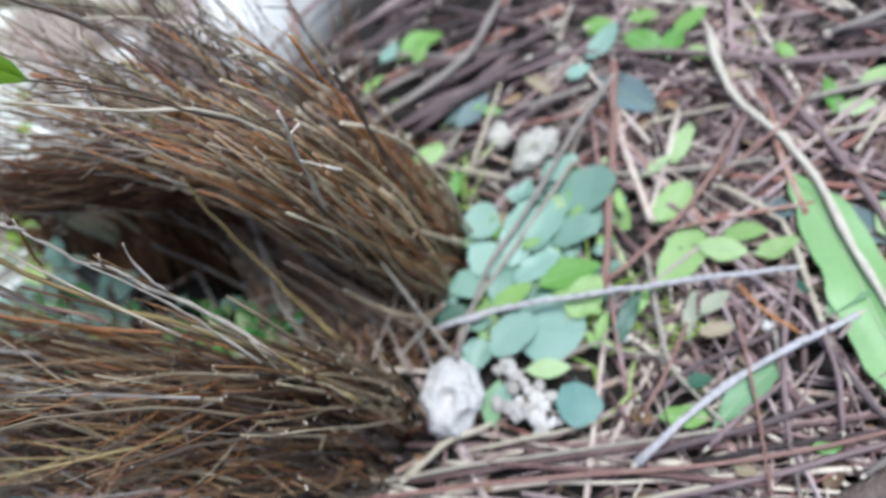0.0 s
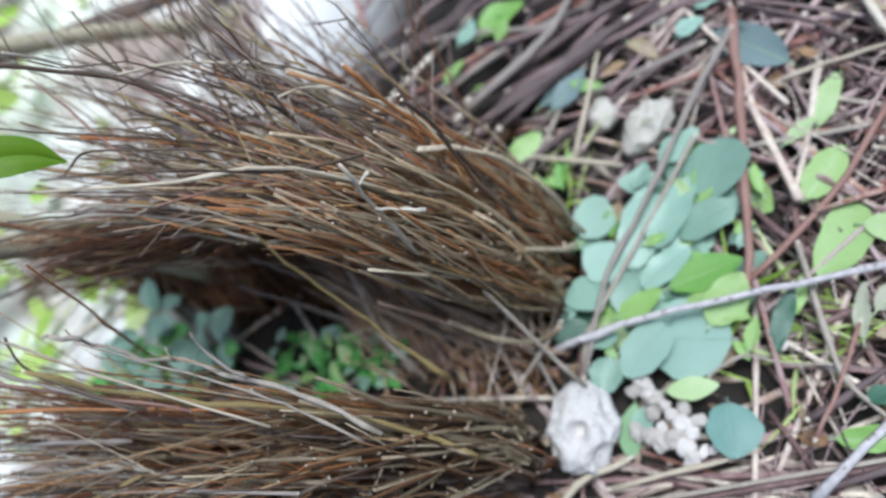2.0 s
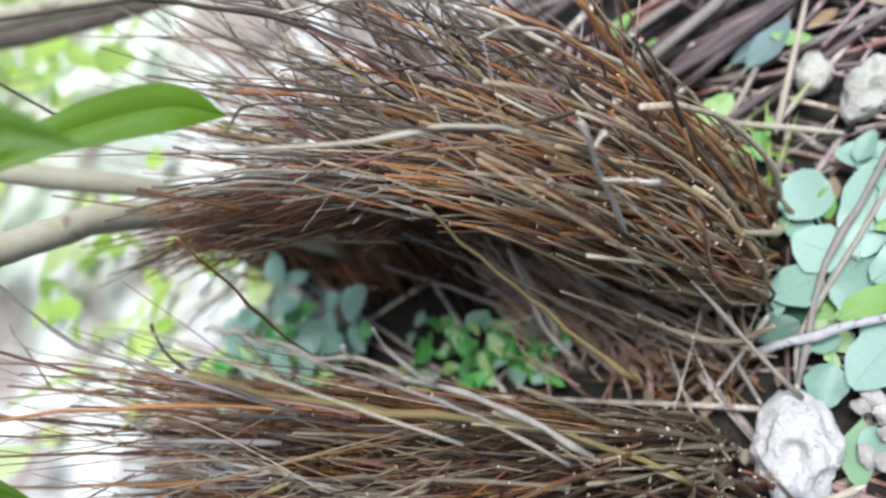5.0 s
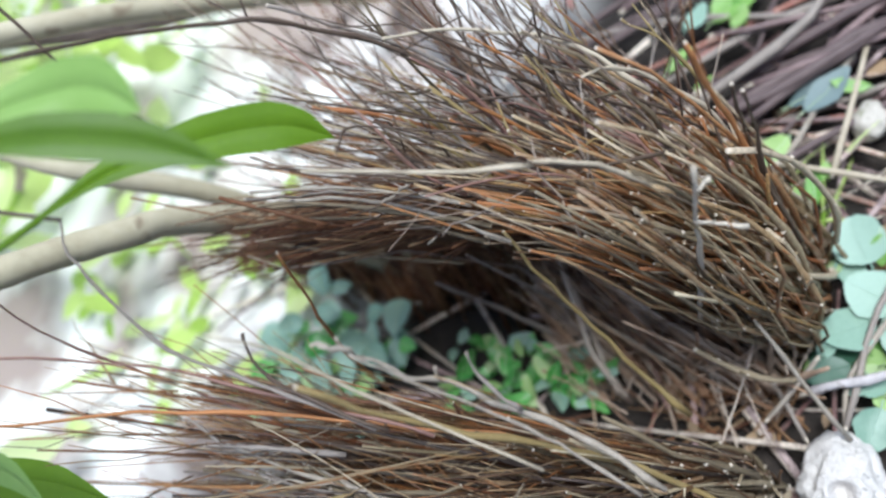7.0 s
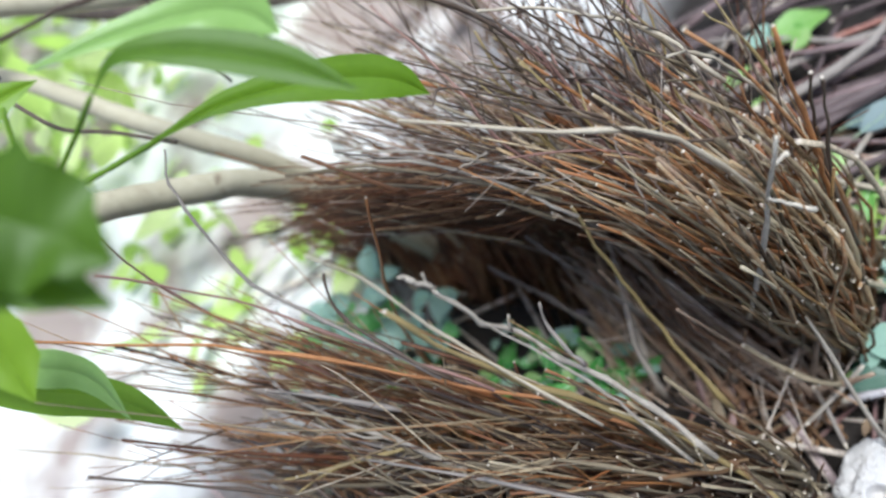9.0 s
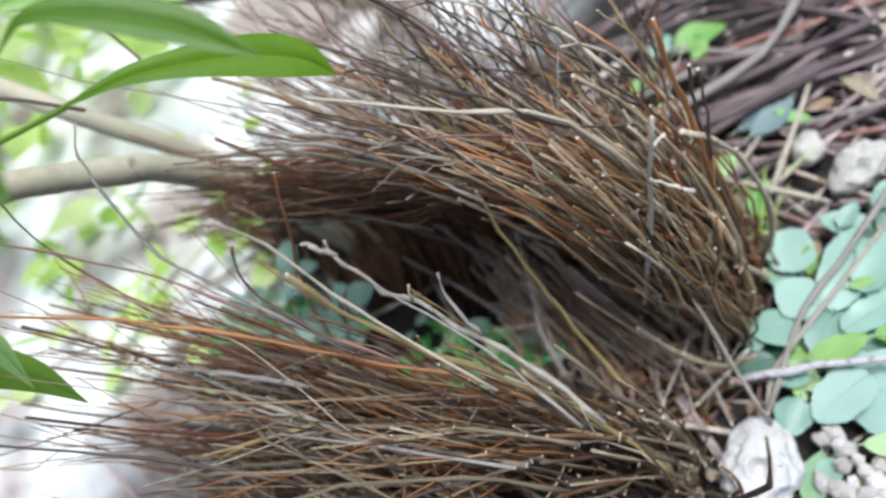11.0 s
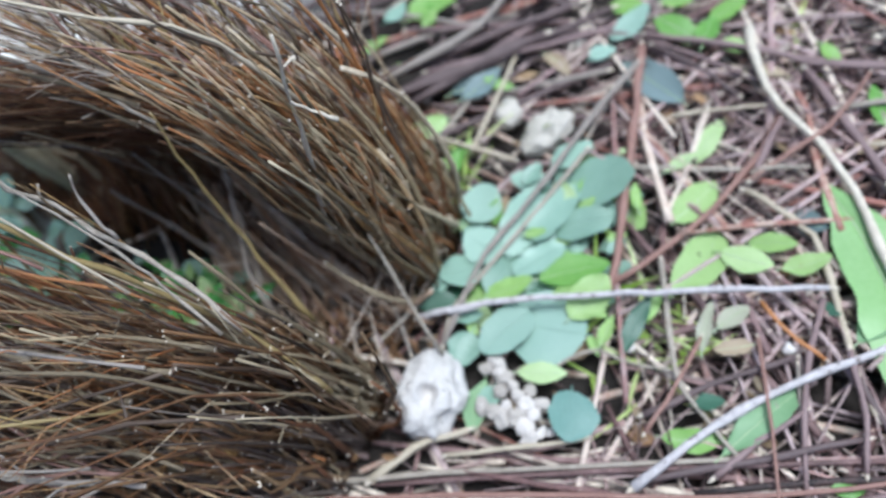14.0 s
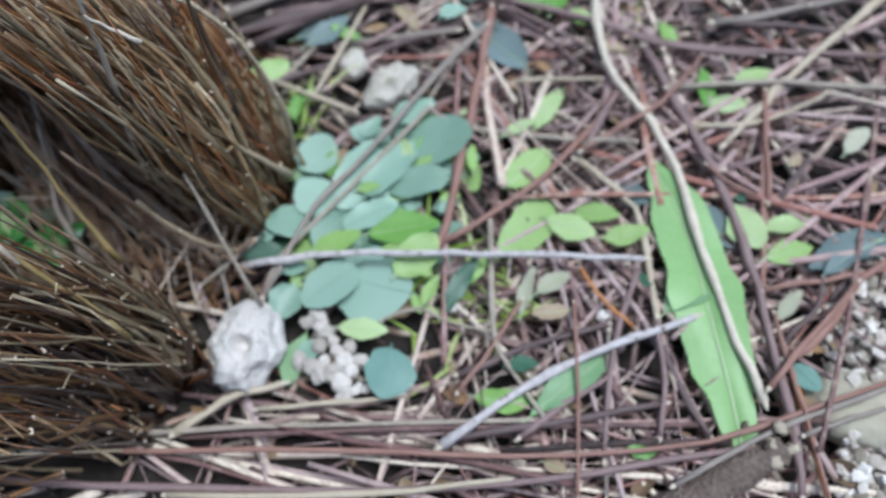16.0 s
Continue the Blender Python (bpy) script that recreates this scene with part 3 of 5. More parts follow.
ground_stick('grey', 0.0027, (-0.106, -0.366, 0.019), (-0.044, -0.446, 0.019), (-0.005, -0.514, 0.019))
ground_stick('tan', 0.0028, (-0.188, -0.007, 0.016), (-0.158, -0.147, 0.016), (-0.126, -0.250, 0.016))
ground_stick('mauve', 0.0034, (0.331, -0.219, 0.011), (0.301, -0.337, 0.011), (0.320, -0.524, 0.011))
ground_stick('grey', 0.0042, (0.333, -0.372, 0.010), (0.367, -0.449, 0.010), (0.412, -0.544, 0.010))
ground_stick('pale', 0.0025, (0.021, -0.009, 0.024), (-0.025, 0.022, 0.024))
ground_stick('pale', 0.0029, (0.179, 0.034, 0.011), (0.277, -0.013, 0.011), (0.306, -0.031, 0.011))
ground_stick('tan', 0.0034, (0.179, -0.012, 0.014), (0.296, -0.033, 0.014))
ground_stick('grey', 0.0023, (0.004, 0.022, 0.016), (-0.034, -0.003, 0.016))
ground_stick('purple', 0.0073, (0.243, 0.075, 0.016), (0.288, 0.006, 0.016), (0.334, -0.090, 0.016))
ground_stick('purple', 0.0062, (0.265, 0.098, 0.016), (0.310, 0.015, 0.016), (0.367, -0.086, 0.016))
ground_stick('purple', 0.0048, (0.226, 0.064, 0.021), (0.284, -0.013, 0.021), (0.354, -0.120, 0.021))
ground_stick('grey', 0.0055, (0.248, 0.105, 0.024), (0.325, 0.011, 0.024), (0.410, -0.018, 0.024))
ground_stick('purple', 0.0054, (0.230, 0.089, 0.024), (0.256, 0.034, 0.024), (0.317, -0.059, 0.024))
ground_stick('tan', 0.0029, (0.189, 0.029, 0.016), (0.168, -0.056, 0.016))
ground_stick('mauve', 0.0032, (0.325, -0.157, 0.018), (0.314, -0.233, 0.018), (0.305, -0.272, 0.018), (0.292, -0.325, 0.018), (0.293, -0.410, 0.018))
ground_stick('purple', 0.003, (0.315, -0.166, 0.012), (0.291, -0.210, 0.012), (0.258, -0.249, 0.012))
ground_stick('grey', 0.0038, (0.327, -0.367, 0.016), (0.343, -0.410, 0.016), (0.364, -0.450, 0.016))
ground_stick('purple', 0.0038, (0.332, -0.365, 0.012), (0.338, -0.426, 0.012), (0.341, -0.485, 0.012))
ground_stick('red', 0.0026, (0.162, -0.263, 0.020), (0.193, -0.293, 0.020), (0.224, -0.325, 0.020), (0.283, -0.357, 0.020))
ground_stick('tan', 0.0024, (0.232, -0.192, 0.012), (0.241, -0.233, 0.012), (0.249, -0.271, 0.012))
ground_stick('tan', 0.0024, (0.210, -0.352, 0.012), (0.220, -0.405, 0.012), (0.250, -0.451, 0.012), (0.278, -0.483, 0.012))
ground_stick('mauve', 0.0038, (0.170, -0.266, 0.016), (0.200, -0.276, 0.016), (0.235, -0.288, 0.016))
ground_stick('red', 0.0028, (0.256, -0.416, 0.014), (0.204, -0.419, 0.014), (0.142, -0.424, 0.014))
ground_stick('red', 0.002, (0.166, -0.370, 0.018), (0.151, -0.394, 0.018), (0.140, -0.419, 0.018))
ground_stick('mauve', 0.003, (0.171, -0.388, 0.010), (0.200, -0.434, 0.010), (0.241, -0.484, 0.010))
ground_stick('purple', 0.003, (0.147, -0.432, 0.012), (0.172, -0.445, 0.012), (0.194, -0.457, 0.012))
ground_stick('pale', 0.0022, (0.171, -0.267, 0.020), (0.177, -0.285, 0.020), (0.179, -0.307, 0.020))
ground_stick('mauve', 0.0028, (0.062, -0.324, 0.012), (-0.009, -0.313, 0.012), (-0.097, -0.316, 0.012))
ground_stick('purple', 0.003, (-0.055, -0.198, 0.010), (-0.022, -0.246, 0.010), (0.009, -0.305, 0.010))
ground_stick('red', 0.0024, (-0.069, -0.201, 0.014), (-0.028, -0.220, 0.014), (0.014, -0.236, 0.014))
ground_stick('mauve', 0.003, (-0.093, -0.253, 0.012), (-0.061, -0.282, 0.012), (-0.033, -0.313, 0.012))
ground_stick('purple', 0.003, (-0.003, -0.349, 0.012), (-0.035, -0.368, 0.012), (-0.065, -0.390, 0.012))
ground_stick('mauve', 0.0026, (0.019, -0.342, 0.014), (-0.030, -0.353, 0.014), (-0.073, -0.354, 0.014))
ground_stick('orange', 0.002, (0.052, -0.277, 0.014), (0.026, -0.302, 0.014), (0.009, -0.326, 0.014))
ground_stick('purple', 0.0034, (-0.104, -0.203, 0.012), (-0.079, -0.272, 0.012), (-0.046, -0.356, 0.012))
ground_stick('red', 0.0032, (-0.023, -0.426, 0.024), (0.023, -0.455, 0.024), (0.075, -0.490, 0.024))
ground_stick('red', 0.0028, (0.059, -0.423, 0.014), (0.078, -0.467, 0.014), (0.097, -0.517, 0.014))
ground_stick('red', 0.0022, (0.039, -0.430, 0.018), (-0.005, -0.444, 0.018), (-0.046, -0.458, 0.018), (-0.093, -0.473, 0.018))
ground_stick('purple', 0.0026, (0.019, -0.440, 0.014), (0.052, -0.463, 0.014), (0.078, -0.467, 0.014))
ground_stick('grey', 0.0022, (-0.053, -0.454, 0.020), (-0.034, -0.486, 0.020), (-0.021, -0.510, 0.020))


def stick_heap():
    """Thick dark sticks heaped side by side at the court's edge."""
    for i in range(24):
        x, y = U(0.22, 0.46), U(-0.06, 0.2)
        a, ln = N(2.02, 0.35), U(0.06, 0.14)
        d = Vector((math.cos(a), math.sin(a), N(0, 0.05))) * ln
        c = Vector((x, y, U(-0.004, 0.014)))
        m = c + Vector((N(0, 0.006), N(0, 0.006), 0.003))
        ground_stick(rng.choice(("purple", "purple", "mauve", "purple", "grey")), U(0.0022, 0.005), tuple(c - d), tuple(m), tuple(c + d))


stick_heap()

ground_stick('mauve', 0.0029, (0.326, -0.057, 0.013), (0.328, -0.138, 0.013), (0.283, -0.251, 0.013))

ground_leaf('round', (0.104, -0.040), (0.142, -0.026), 1.00)
ground_leaf('round', (0.072, -0.062), (0.088, -0.024), 0.95)
ground_leaf('round', (0.058, -0.044), (0.040, -0.010), 0.95)
ground_leaf('dark', (0.023, -0.029), (0.007, -0.000), 0.75)
ground_leaf('round', (0.072, -0.067), (0.147, -0.083), 0.50)
ground_leaf('round', (0.088, -0.086), (0.150, -0.116), 0.48)
ground_leaf('round', (0.169, -0.090), (0.196, -0.123), 0.55)
ground_leaf('round', (0.184, -0.141), (0.127, -0.134), 1.02)
ground_leaf('round', (0.120, -0.151), (0.098, -0.105), 0.62)
ground_leaf('round', (0.052, -0.076), (0.088, -0.114), 0.50)
ground_leaf('round', (0.031, -0.057), (0.079, -0.074), 0.68)
ground_leaf('green', (0.026, -0.052), (0.047, -0.094), 0.48)
ground_leaf('green', (0.051, -0.098), (0.071, -0.156), 0.50)
ground_leaf('lime', (0.018, -0.130), (0.058, -0.156), 0.70)
ground_leaf('lime', (0.036, -0.111), (0.045, -0.135), 0.50)
ground_leaf('lime', (0.029, -0.134), (0.021, -0.161), 0.50)
ground_leaf('biground', (0.007, -0.145), (0.016, -0.066), 0.80, 0.009)
ground_leaf('biground', (0.018, -0.096), (-0.023, -0.062), 0.68, 0.016)
ground_leaf('round', (-0.007, -0.050), (-0.038, -0.043), 0.85)
ground_leaf('teal', (-0.044, -0.141), (-0.085, -0.146), 0.98)
ground_leaf('lance', (-0.042, -0.067), (-0.088, -0.066), 0.50, 0.004)
ground_leaf('round', (-0.046, -0.075), (-0.072, -0.072), 0.70, 0.002)
ground_leaf('lime', (-0.035, -0.095), (-0.029, -0.134), 0.48)
ground_leaf('green', (0.216, 0.024), (0.183, 0.056), 0.60)
ground_leaf('green', (0.185, 0.002), (0.155, -0.000), 0.45)
ground_leaf('green', (0.166, 0.020), (0.159, 0.003), 0.50)
ground_leaf('green', (0.192, -0.006), (0.174, -0.005), 0.50)
ground_leaf('green', (0.159, 0.023), (0.165, 0.014), 0.50)
ground_leaf('green', (0.126, -0.046), (0.102, -0.047), 0.60)
ground_leaf('green', (0.091, -0.077), (0.098, -0.097), 0.40)
ground_leaf('lime', (0.125, -0.120), (0.137, -0.134), 0.50)
ground_leaf('lime', (0.186, -0.150), (0.194, -0.156), 0.60)
ground_leaf('green', (0.127, -0.174), (0.155, -0.167), 0.35)
ground_leaf('round', (0.028, -0.008), (0.040, -0.021), 0.70)
ground_leaf('round', (0.002, -0.038), (0.012, -0.056), 0.60)
ground_leaf('round', (0.001, -0.028), (0.015, -0.043), 0.70)
ground_leaf('lime', (0.003, -0.045), (-0.007, -0.055), 0.60)
ground_leaf('lime', (0.149, -0.095), (0.132, -0.117), 0.50)
ground_leaf('round', (0.082, -0.154), (0.096, -0.162), 0.70)
ground_leaf('green', (0.096, -0.150), (0.105, -0.166), 0.60)
ground_leaf('round', (0.118, -0.083), (0.078, -0.103), 0.50)
ground_leaf('round', (0.147, -0.067), (0.169, -0.079), 0.60)
ground_leaf('green', (-0.004, -0.158), (0.022, -0.166), 0.45)
ground_leaf('green', (0.005, -0.147), (-0.010, -0.157), 0.50)
ground_leaf('lime', (0.119, -0.205), (0.163, -0.236), 0.55)
ground_leaf('lime', (0.170, -0.192), (0.190, -0.220), 0.40)
ground_leaf('lime', (0.184, -0.218), (0.232, -0.238), 0.40)
ground_leaf('lime', (0.053, -0.211), (0.121, -0.243), 0.50)
ground_leaf('lime', (0.093, -0.244), (0.086, -0.286), 0.58)
ground_leaf('lime', (0.107, -0.266), (0.106, -0.303), 0.50)
ground_leaf('lime', (0.085, -0.293), (0.096, -0.329), 0.52)
ground_leaf('dark', (-0.007, -0.176), (0.046, -0.193), 0.28)
ground_leaf('green', (0.021, -0.187), (0.059, -0.201), 0.30)
ground_leaf('pale', (0.002, -0.237), (0.045, -0.242), 0.30)
ground_leaf('pale', (0.024, -0.247), (0.050, -0.270), 0.50)
ground_leaf('brown', (0.014, -0.274), (0.005, -0.245), 0.50)
ground_leaf('green', (-0.068, -0.213), (-0.062, -0.259), 0.42)
ground_leaf('lance', (-0.076, -0.258), (-0.009, -0.314), 0.28)
ground_leaf('dark', (-0.041, -0.235), (-0.034, -0.256), 0.75)
ground_leaf('teal', (0.003, -0.448), (-0.012, -0.468), 0.80)
ground_leaf('dark', (0.059, -0.319), (0.047, -0.336), 0.60)
ground_leaf('dark', (0.139, -0.403), (0.155, -0.395), 0.60)
ground_leaf('green', (0.232, -0.371), (0.275, -0.360), 0.40)
ground_leaf('green', (-0.087, -0.331), (-0.082, -0.355), 0.50)
ground_leaf('green', (0.258, -0.036), (0.263, -0.006), 0.40)
ground_leaf('green', (0.274, 0.112), (0.292, 0.096), 0.60, 0.004)
ground_leaf('lime', (0.235, -0.368), (0.244, -0.403), 0.45)
ground_leaf('lime', (0.261, -0.389), (0.286, -0.423), 0.45)
ground_leaf('lime', (0.099, -0.421), (0.135, -0.395), 0.70)
ground_leaf('lime', (0.117, -0.423), (0.137, -0.456), 0.50)
ground_leaf('lime', (0.089, -0.424), (0.110, -0.463), 0.45)
ground_leaf('lance', (0.027, -0.349), (0.082, -0.397), 0.50)
ground_leaf('pale', (0.039, -0.436), (0.067, -0.452), 0.40)
ground_leaf('pale', (0.204, -0.486), (0.231, -0.505), 0.50)
ground_leaf('slate', (0.248, -0.200), (0.307, -0.133), 0.42)
ground_leaf('slate', (0.145, -0.292), (0.125, -0.326), 0.70, 0.003)
ground_leaf('slate', (0.129, -0.521), (0.089, -0.459), 0.40)
ground_leaf('slate', (0.135, -0.364), (0.098, -0.400), 0.50, 0.004)
ground_leaf('slate', (0.239, 0.013), (0.275, -0.020), 0.50)
ground_leaf('slate', (0.119, -0.508), (0.080, -0.468), 0.30)
ground_leaf('brown', (0.292, -0.258), (0.287, -0.291), 0.50)
ground_leaf('brown', (-0.107, -0.273), (-0.110, -0.290), 0.60)
ground_leaf('brown', (0.183, -0.439), (0.197, -0.449), 0.60)
ground_leaf('brown', (0.202, -0.345), (0.215, -0.367), 0.50)
ground_leaf('brown', (0.302, -0.060), (0.277, -0.089), 0.40)
ground_leaf('round', (0.340, 0.123), (0.367, 0.108), 0.60)
ground_leaf('green', (0.347, 0.099), (0.388, 0.056), 0.60)
ground_leaf('green', (0.370, 0.088), (0.341, 0.070), 0.60)
ground_leaf('lime', (0.334, 0.078), (0.361, 0.071), 0.60)
ground_leaf('green', (0.293, 0.136), (0.320, 0.117), 0.50)
ground_leaf('slate', (0.245, 0.026), (0.275, -0.017), 0.40)
ground_leaf('green', (0.363, -0.116), (0.365, -0.151), 0.60, 0.016)
ground_leaf('round', (0.323, -0.125), (0.358, -0.157), 0.50, 0.016)
ground_leaf('round', (0.293, -0.108), (0.310, -0.130), 0.70, 0.016)
ground_leaf('green', (0.351, -0.165), (0.323, -0.207), 0.55, 0.016)
ground_leaf('green', (0.374, -0.167), (0.373, -0.199), 0.50, 0.016)
ground_leaf('green', (0.313, -0.212), (0.351, -0.221), 0.60, 0.016)
ground_leaf('green', (0.346, -0.217), (0.379, -0.247), 0.55, 0.016)
ground_leaf('green', (0.319, -0.227), (0.312, -0.254), 0.60, 0.016)
ground_leaf('green', (0.321, -0.317), (0.300, -0.335), 0.60, 0.016)


def under_leaves():
    """Leaves half covered by the others, between the round ones."""
    for i in range(84):
        x = U(-0.01, 0.17)
        y = U(-0.15, -0.015) if x < 0.12 else U(-0.15, -0.085)
        if x < 0.02 and y > -0.04 or x < 0.035 and y < -0.06:
            continue
        a, ln = U(0, 6.28), U(0.022, 0.042)
        ground_leaf(rng.choice(["round", "round", "round", "round", "green", "dark", "lime"]), (x, y), (x + ln * math.cos(a), y + ln * math.sin(a)), U(0.5, 0.85), 0.001)


under_leaves()


def sword_leaf():
    s = Shape()
    s.blade([(-0.092, -0.422, 0.01), (-0.041, -0.406, 0.016), (-0.006, -0.394, 0.02), (0.034, -0.381, 0.021), (0.076, -0.368, 0.02), (0.123, -0.349, 0.019), (0.152, -0.332, 0.018), (0.174, -0.319, 0.017)], (0.1, 0.1, 1), 0.055, 0.04, 0.95, 0.17, 1.3)
    leaf = thing("sword_leaf", s, leaf_green["strap"], "long wavy-edged light green strap leaf lying on twigs", "leaf")
    rib = Shape()
    way = [s.v[i * 7 + 3] + Vector((0, 0, 0.0008)) for i in range(len(s.v) // 7)]
    rib.tube(way, [0.0013 - 0.0009 * i / len(way) for i in range(len(way))], 5)
    part("midrib", rib, rib_mat, leaf, "pale midrib")


sword_leaf()


# ---- stones ----
def stone(place, label, seed, material, level=4, dents=(), turn=0.0):
    """A finely pitted stone with hollows worn into it."""
    s = Shape()
    x, y, z, r, squash = place
    c = Vector((x, y, z))
    s.lump(c, r, squash, 0.16, 1.5, level, seed, turn)
    for i in range(len(s.v)):
        out = (s.v[i] - c).normalized()
        q = s.v[i] * 60
        s.v[i] = s.v[i] + out * r * (0.06 * noise.noise(q) + 0.045 * noise.noise(q * 2.3) + 0.045 * noise.noise(q * 5.1))
        for d, rad, deep in dents:
            d = Vector(d)
            k = (s.v[i] - d).length / rad
            if k < 1:
                s.v[i] = s.v[i] - (d - c).normalized() * deep * (1 - k * k) ** 1.5
    thing("stone", s, material, label, "stone", "stones of the court")


stone((-0.066, -0.027, 0.016, 0.0325, (1.12, 0.88, 0.85)), "knobbly pitted white stone with a worn hollow, at the avenue's mouth", 4.2, stone_mat, 5,
      (((-0.072, -0.031, 0.045), 0.0105, 0.019), ((-0.081, -0.03, 0.043), 0.012, 0.007), ((-0.094, -0.056, 0.028), 0.018, 0.013), ((-0.05, -0.055, 0.03), 0.012, 0.004)))
stone((0.208, -0.078, 0.012, 0.021, (1.45, 0.85, 0.8)), "rough pale stone of several lumps among dry twigs", 9.1, rough_stone, 5, (((0.192, -0.083, 0.03), 0.012, 0.008), ((0.222, -0.075, 0.03), 0.011, 0.007)), -0.63)
stone((0.229, -0.036, 0.01, 0.016, (1.1, 0.9, 0.8)), "small lichened stone among dry twigs", 6.3, rough_stone)
stone((0.33, -0.086, 0.008, 0.015, (1, 1, 0.8)), "small pale stone beside green seedlings", 7.7, rough_stone)


def pebbles():
    spots = [(-0.033, -0.067), (-0.027, -0.075), (-0.045, -0.092), (-0.063, -0.09), (-0.06, -0.106), (-0.057, -0.118), (-0.069, -0.08), (-0.078, -0.108), (-0.08, -0.121),
             (-0.071, -0.099), (-0.046, -0.107), (-0.078, -0.129), (0.002, -0.181), (0.018, -0.301), (-0.067, -0.07), (-0.036, -0.079), (-0.052, -0.083), (-0.053, -0.098), (-0.086, -0.114), (-0.066, -0.113), (-0.04, -0.084), (-0.074, -0.088)]
    for i, (x, y) in enumerate(spots):
        s = Shape()
        s.lump((x, y, 0.009), U(0.0055, 0.0095), (1, U(0.7, 1), 0.8), 0.42, 1.3, 2, i * 3.1, U(0, 3))
        thing("pebble", s, pebble_mat, "small white pebble on the court", "pebble", "white pebbles", smooth=False)


pebbles()


def gravel():
    s = Shape()
    for i in range(420):
        if i % 2:
            x, y = N(0.05, 0.035), -0.475 - abs(N(0, 0.05))
        else:
            x, y = N(-0.068, 0.02), -0.485 - abs(N(0, 0.04))
        s.lump((x, y, U(-0.004, 0.012)), U(0.0025, 0.0075), (1, U(0.5, 1), U(0.45, 0.8)), 0.7, 1.3, 1, i * 1.3, U(0, 3))
    thing("white_gravel", s, gravel_mat, "patch of small white stones between twigs", "gravel", kind="stuff", smooth=False)


gravel()


def limbs():
    s = Shape()
    s.lump((-0.018, -0.525, -0.002), 0.042, (0.8, 1.6, 0.5), 0.22, 1.4, 4, 3.3)
    thing("rock", s, rock_mat, "smooth dull yellowish-grey rock half sunk in litter", "rock")
    s = Shape()
    path = smooth_path([(-0.14, -0.34, 0.0), (-0.105, -0.39, 0.008), (-0.062, -0.44, 0.016)], 5)
    s.tube(path, [0.012 * (1 + U(-0.12, 0.2)) for _ in path], 10)
    branch = thing("broken_branch", s, rough_bark, "short rough-barked broken branch on the ground", "branch")
    crumbs = Shape()
    for i in range(26):
        c = Vector((-0.066, -0.436, 0.016)) + Vector((N(0, 0.009), N(0, 0.008), N(0.002, 0.006)))
        crumbs.lump(c, U(0.0025, 0.0065), (1, U(0.4, 1), U(0.4, 0.9)), 0.8, 1.9, 2, i * 2.1, U(0, 3))
    part("crumbled_end", crumbs, crumb_wood, branch, "pale crumbling broken wood")


limbs()


# ---- the bower: two walls of dry sticks, fanned back from its mouth, with an avenue between ----
def hump(u):
    return math.sin(math.pi * min(1, max(0, u)))


def inner_face(y, z):
    """How far from the avenue's middle the right wall's inner face stands: hollow under an overhanging lip."""
    return 0.034 - 0.05 * z + 0.085 * hump((y - 0.09) / 0.52) ** 0.5 * hump((z - 0.005) / 0.255) ** 0.7


def wall_stick_line(wall, n=7, low=False):
    """The path of one stick of a wall: upright at its foot, bending back along the avenue."""
    front = rng.random() < (0.46 if wall == "right" else 0.36)
    h = U(0.24, 0.36) if rng.random() < (0.6 if wall == "right" else 0.4) else U(0.1, 0.27)
    if low:
        h = U(0.09, 0.22)
    if wall == "right":
        y = U(-0.012, 0.035) if front else 0.45 * rng.random() ** 1.35
        x = U(0.036, 0.118) if front else U(0.036, 0.15)
        sway = noise.noise(Vector((x * 22, y * 16, 1.0)))
        dx, bx = N(-0.02, 0.09) + sway * 0.35 + (x - 0.085) * 0.7, N(-0.3, 0.2)
        dy, by = (max(-0.04, N(0.06, 0.12)), max(-0.1, N(0.4, 0.4))) if front else (N(0.34, 0.12) + sway * 0.35, N(0.75, 0.35))
        h *= 0.95 if front else 1 - 1.0 * y
    else:
        x = -0.062 - 0.105 * rng.random() ** 1.4
        y = U(0.018, 0.045) + max(0, (-0.1 - x) * 0.5) if front else U(0.02, 0.24)
        sway = noise.noise(Vector((x * 22, y * 16, 4.0)))
        dx, bx = N(-0.1, 0.12) + sway * 0.3, N(-0.2, 0.25)
        dx += 0.09 if front else 0
        dy, by = (N(0.1, 0.13), N(0.4, 0.35)) if front else (N(0.43, 0.18) + sway * 0.25, N(0.85, 0.4))
        h *= (0.88 if front else 0.96) * (1 - 0.62 * min(1, max(0, (-0.1 - x) / 0.06)))
    if rng.random() < 0.08:
        h *= 1.18
    reach = y + dy * h + by * h * h
    most = (0.42 if wall == "right" else 0.4) + N(0, 0.055)
    fit = min(1, (most - y) / max(0.01, reach - y)) if reach > most else 1
    wob = [N(0, 0.003) for _ in range(4)]
    out = []
    for i in range(n + 1):
        z = h * i / n
        q = Vector((x + dx * z + bx * z * z + wob[0] * math.sin(z * 40 + wob[1] * 900), y + (dy * z + by * z * z) * fit + wob[2] * math.sin(z * 34 + wob[3] * 900), z - 0.01))
        if wall == "right":
            q.x = max(q.x, inner_face(q.y, z) + wob[0] * 2)
        else:
            q.x = min(q.x, -0.058 - 0.12 * max(0, z - 0.03) + wob[0] * 2)
        out.append(q)
    return out


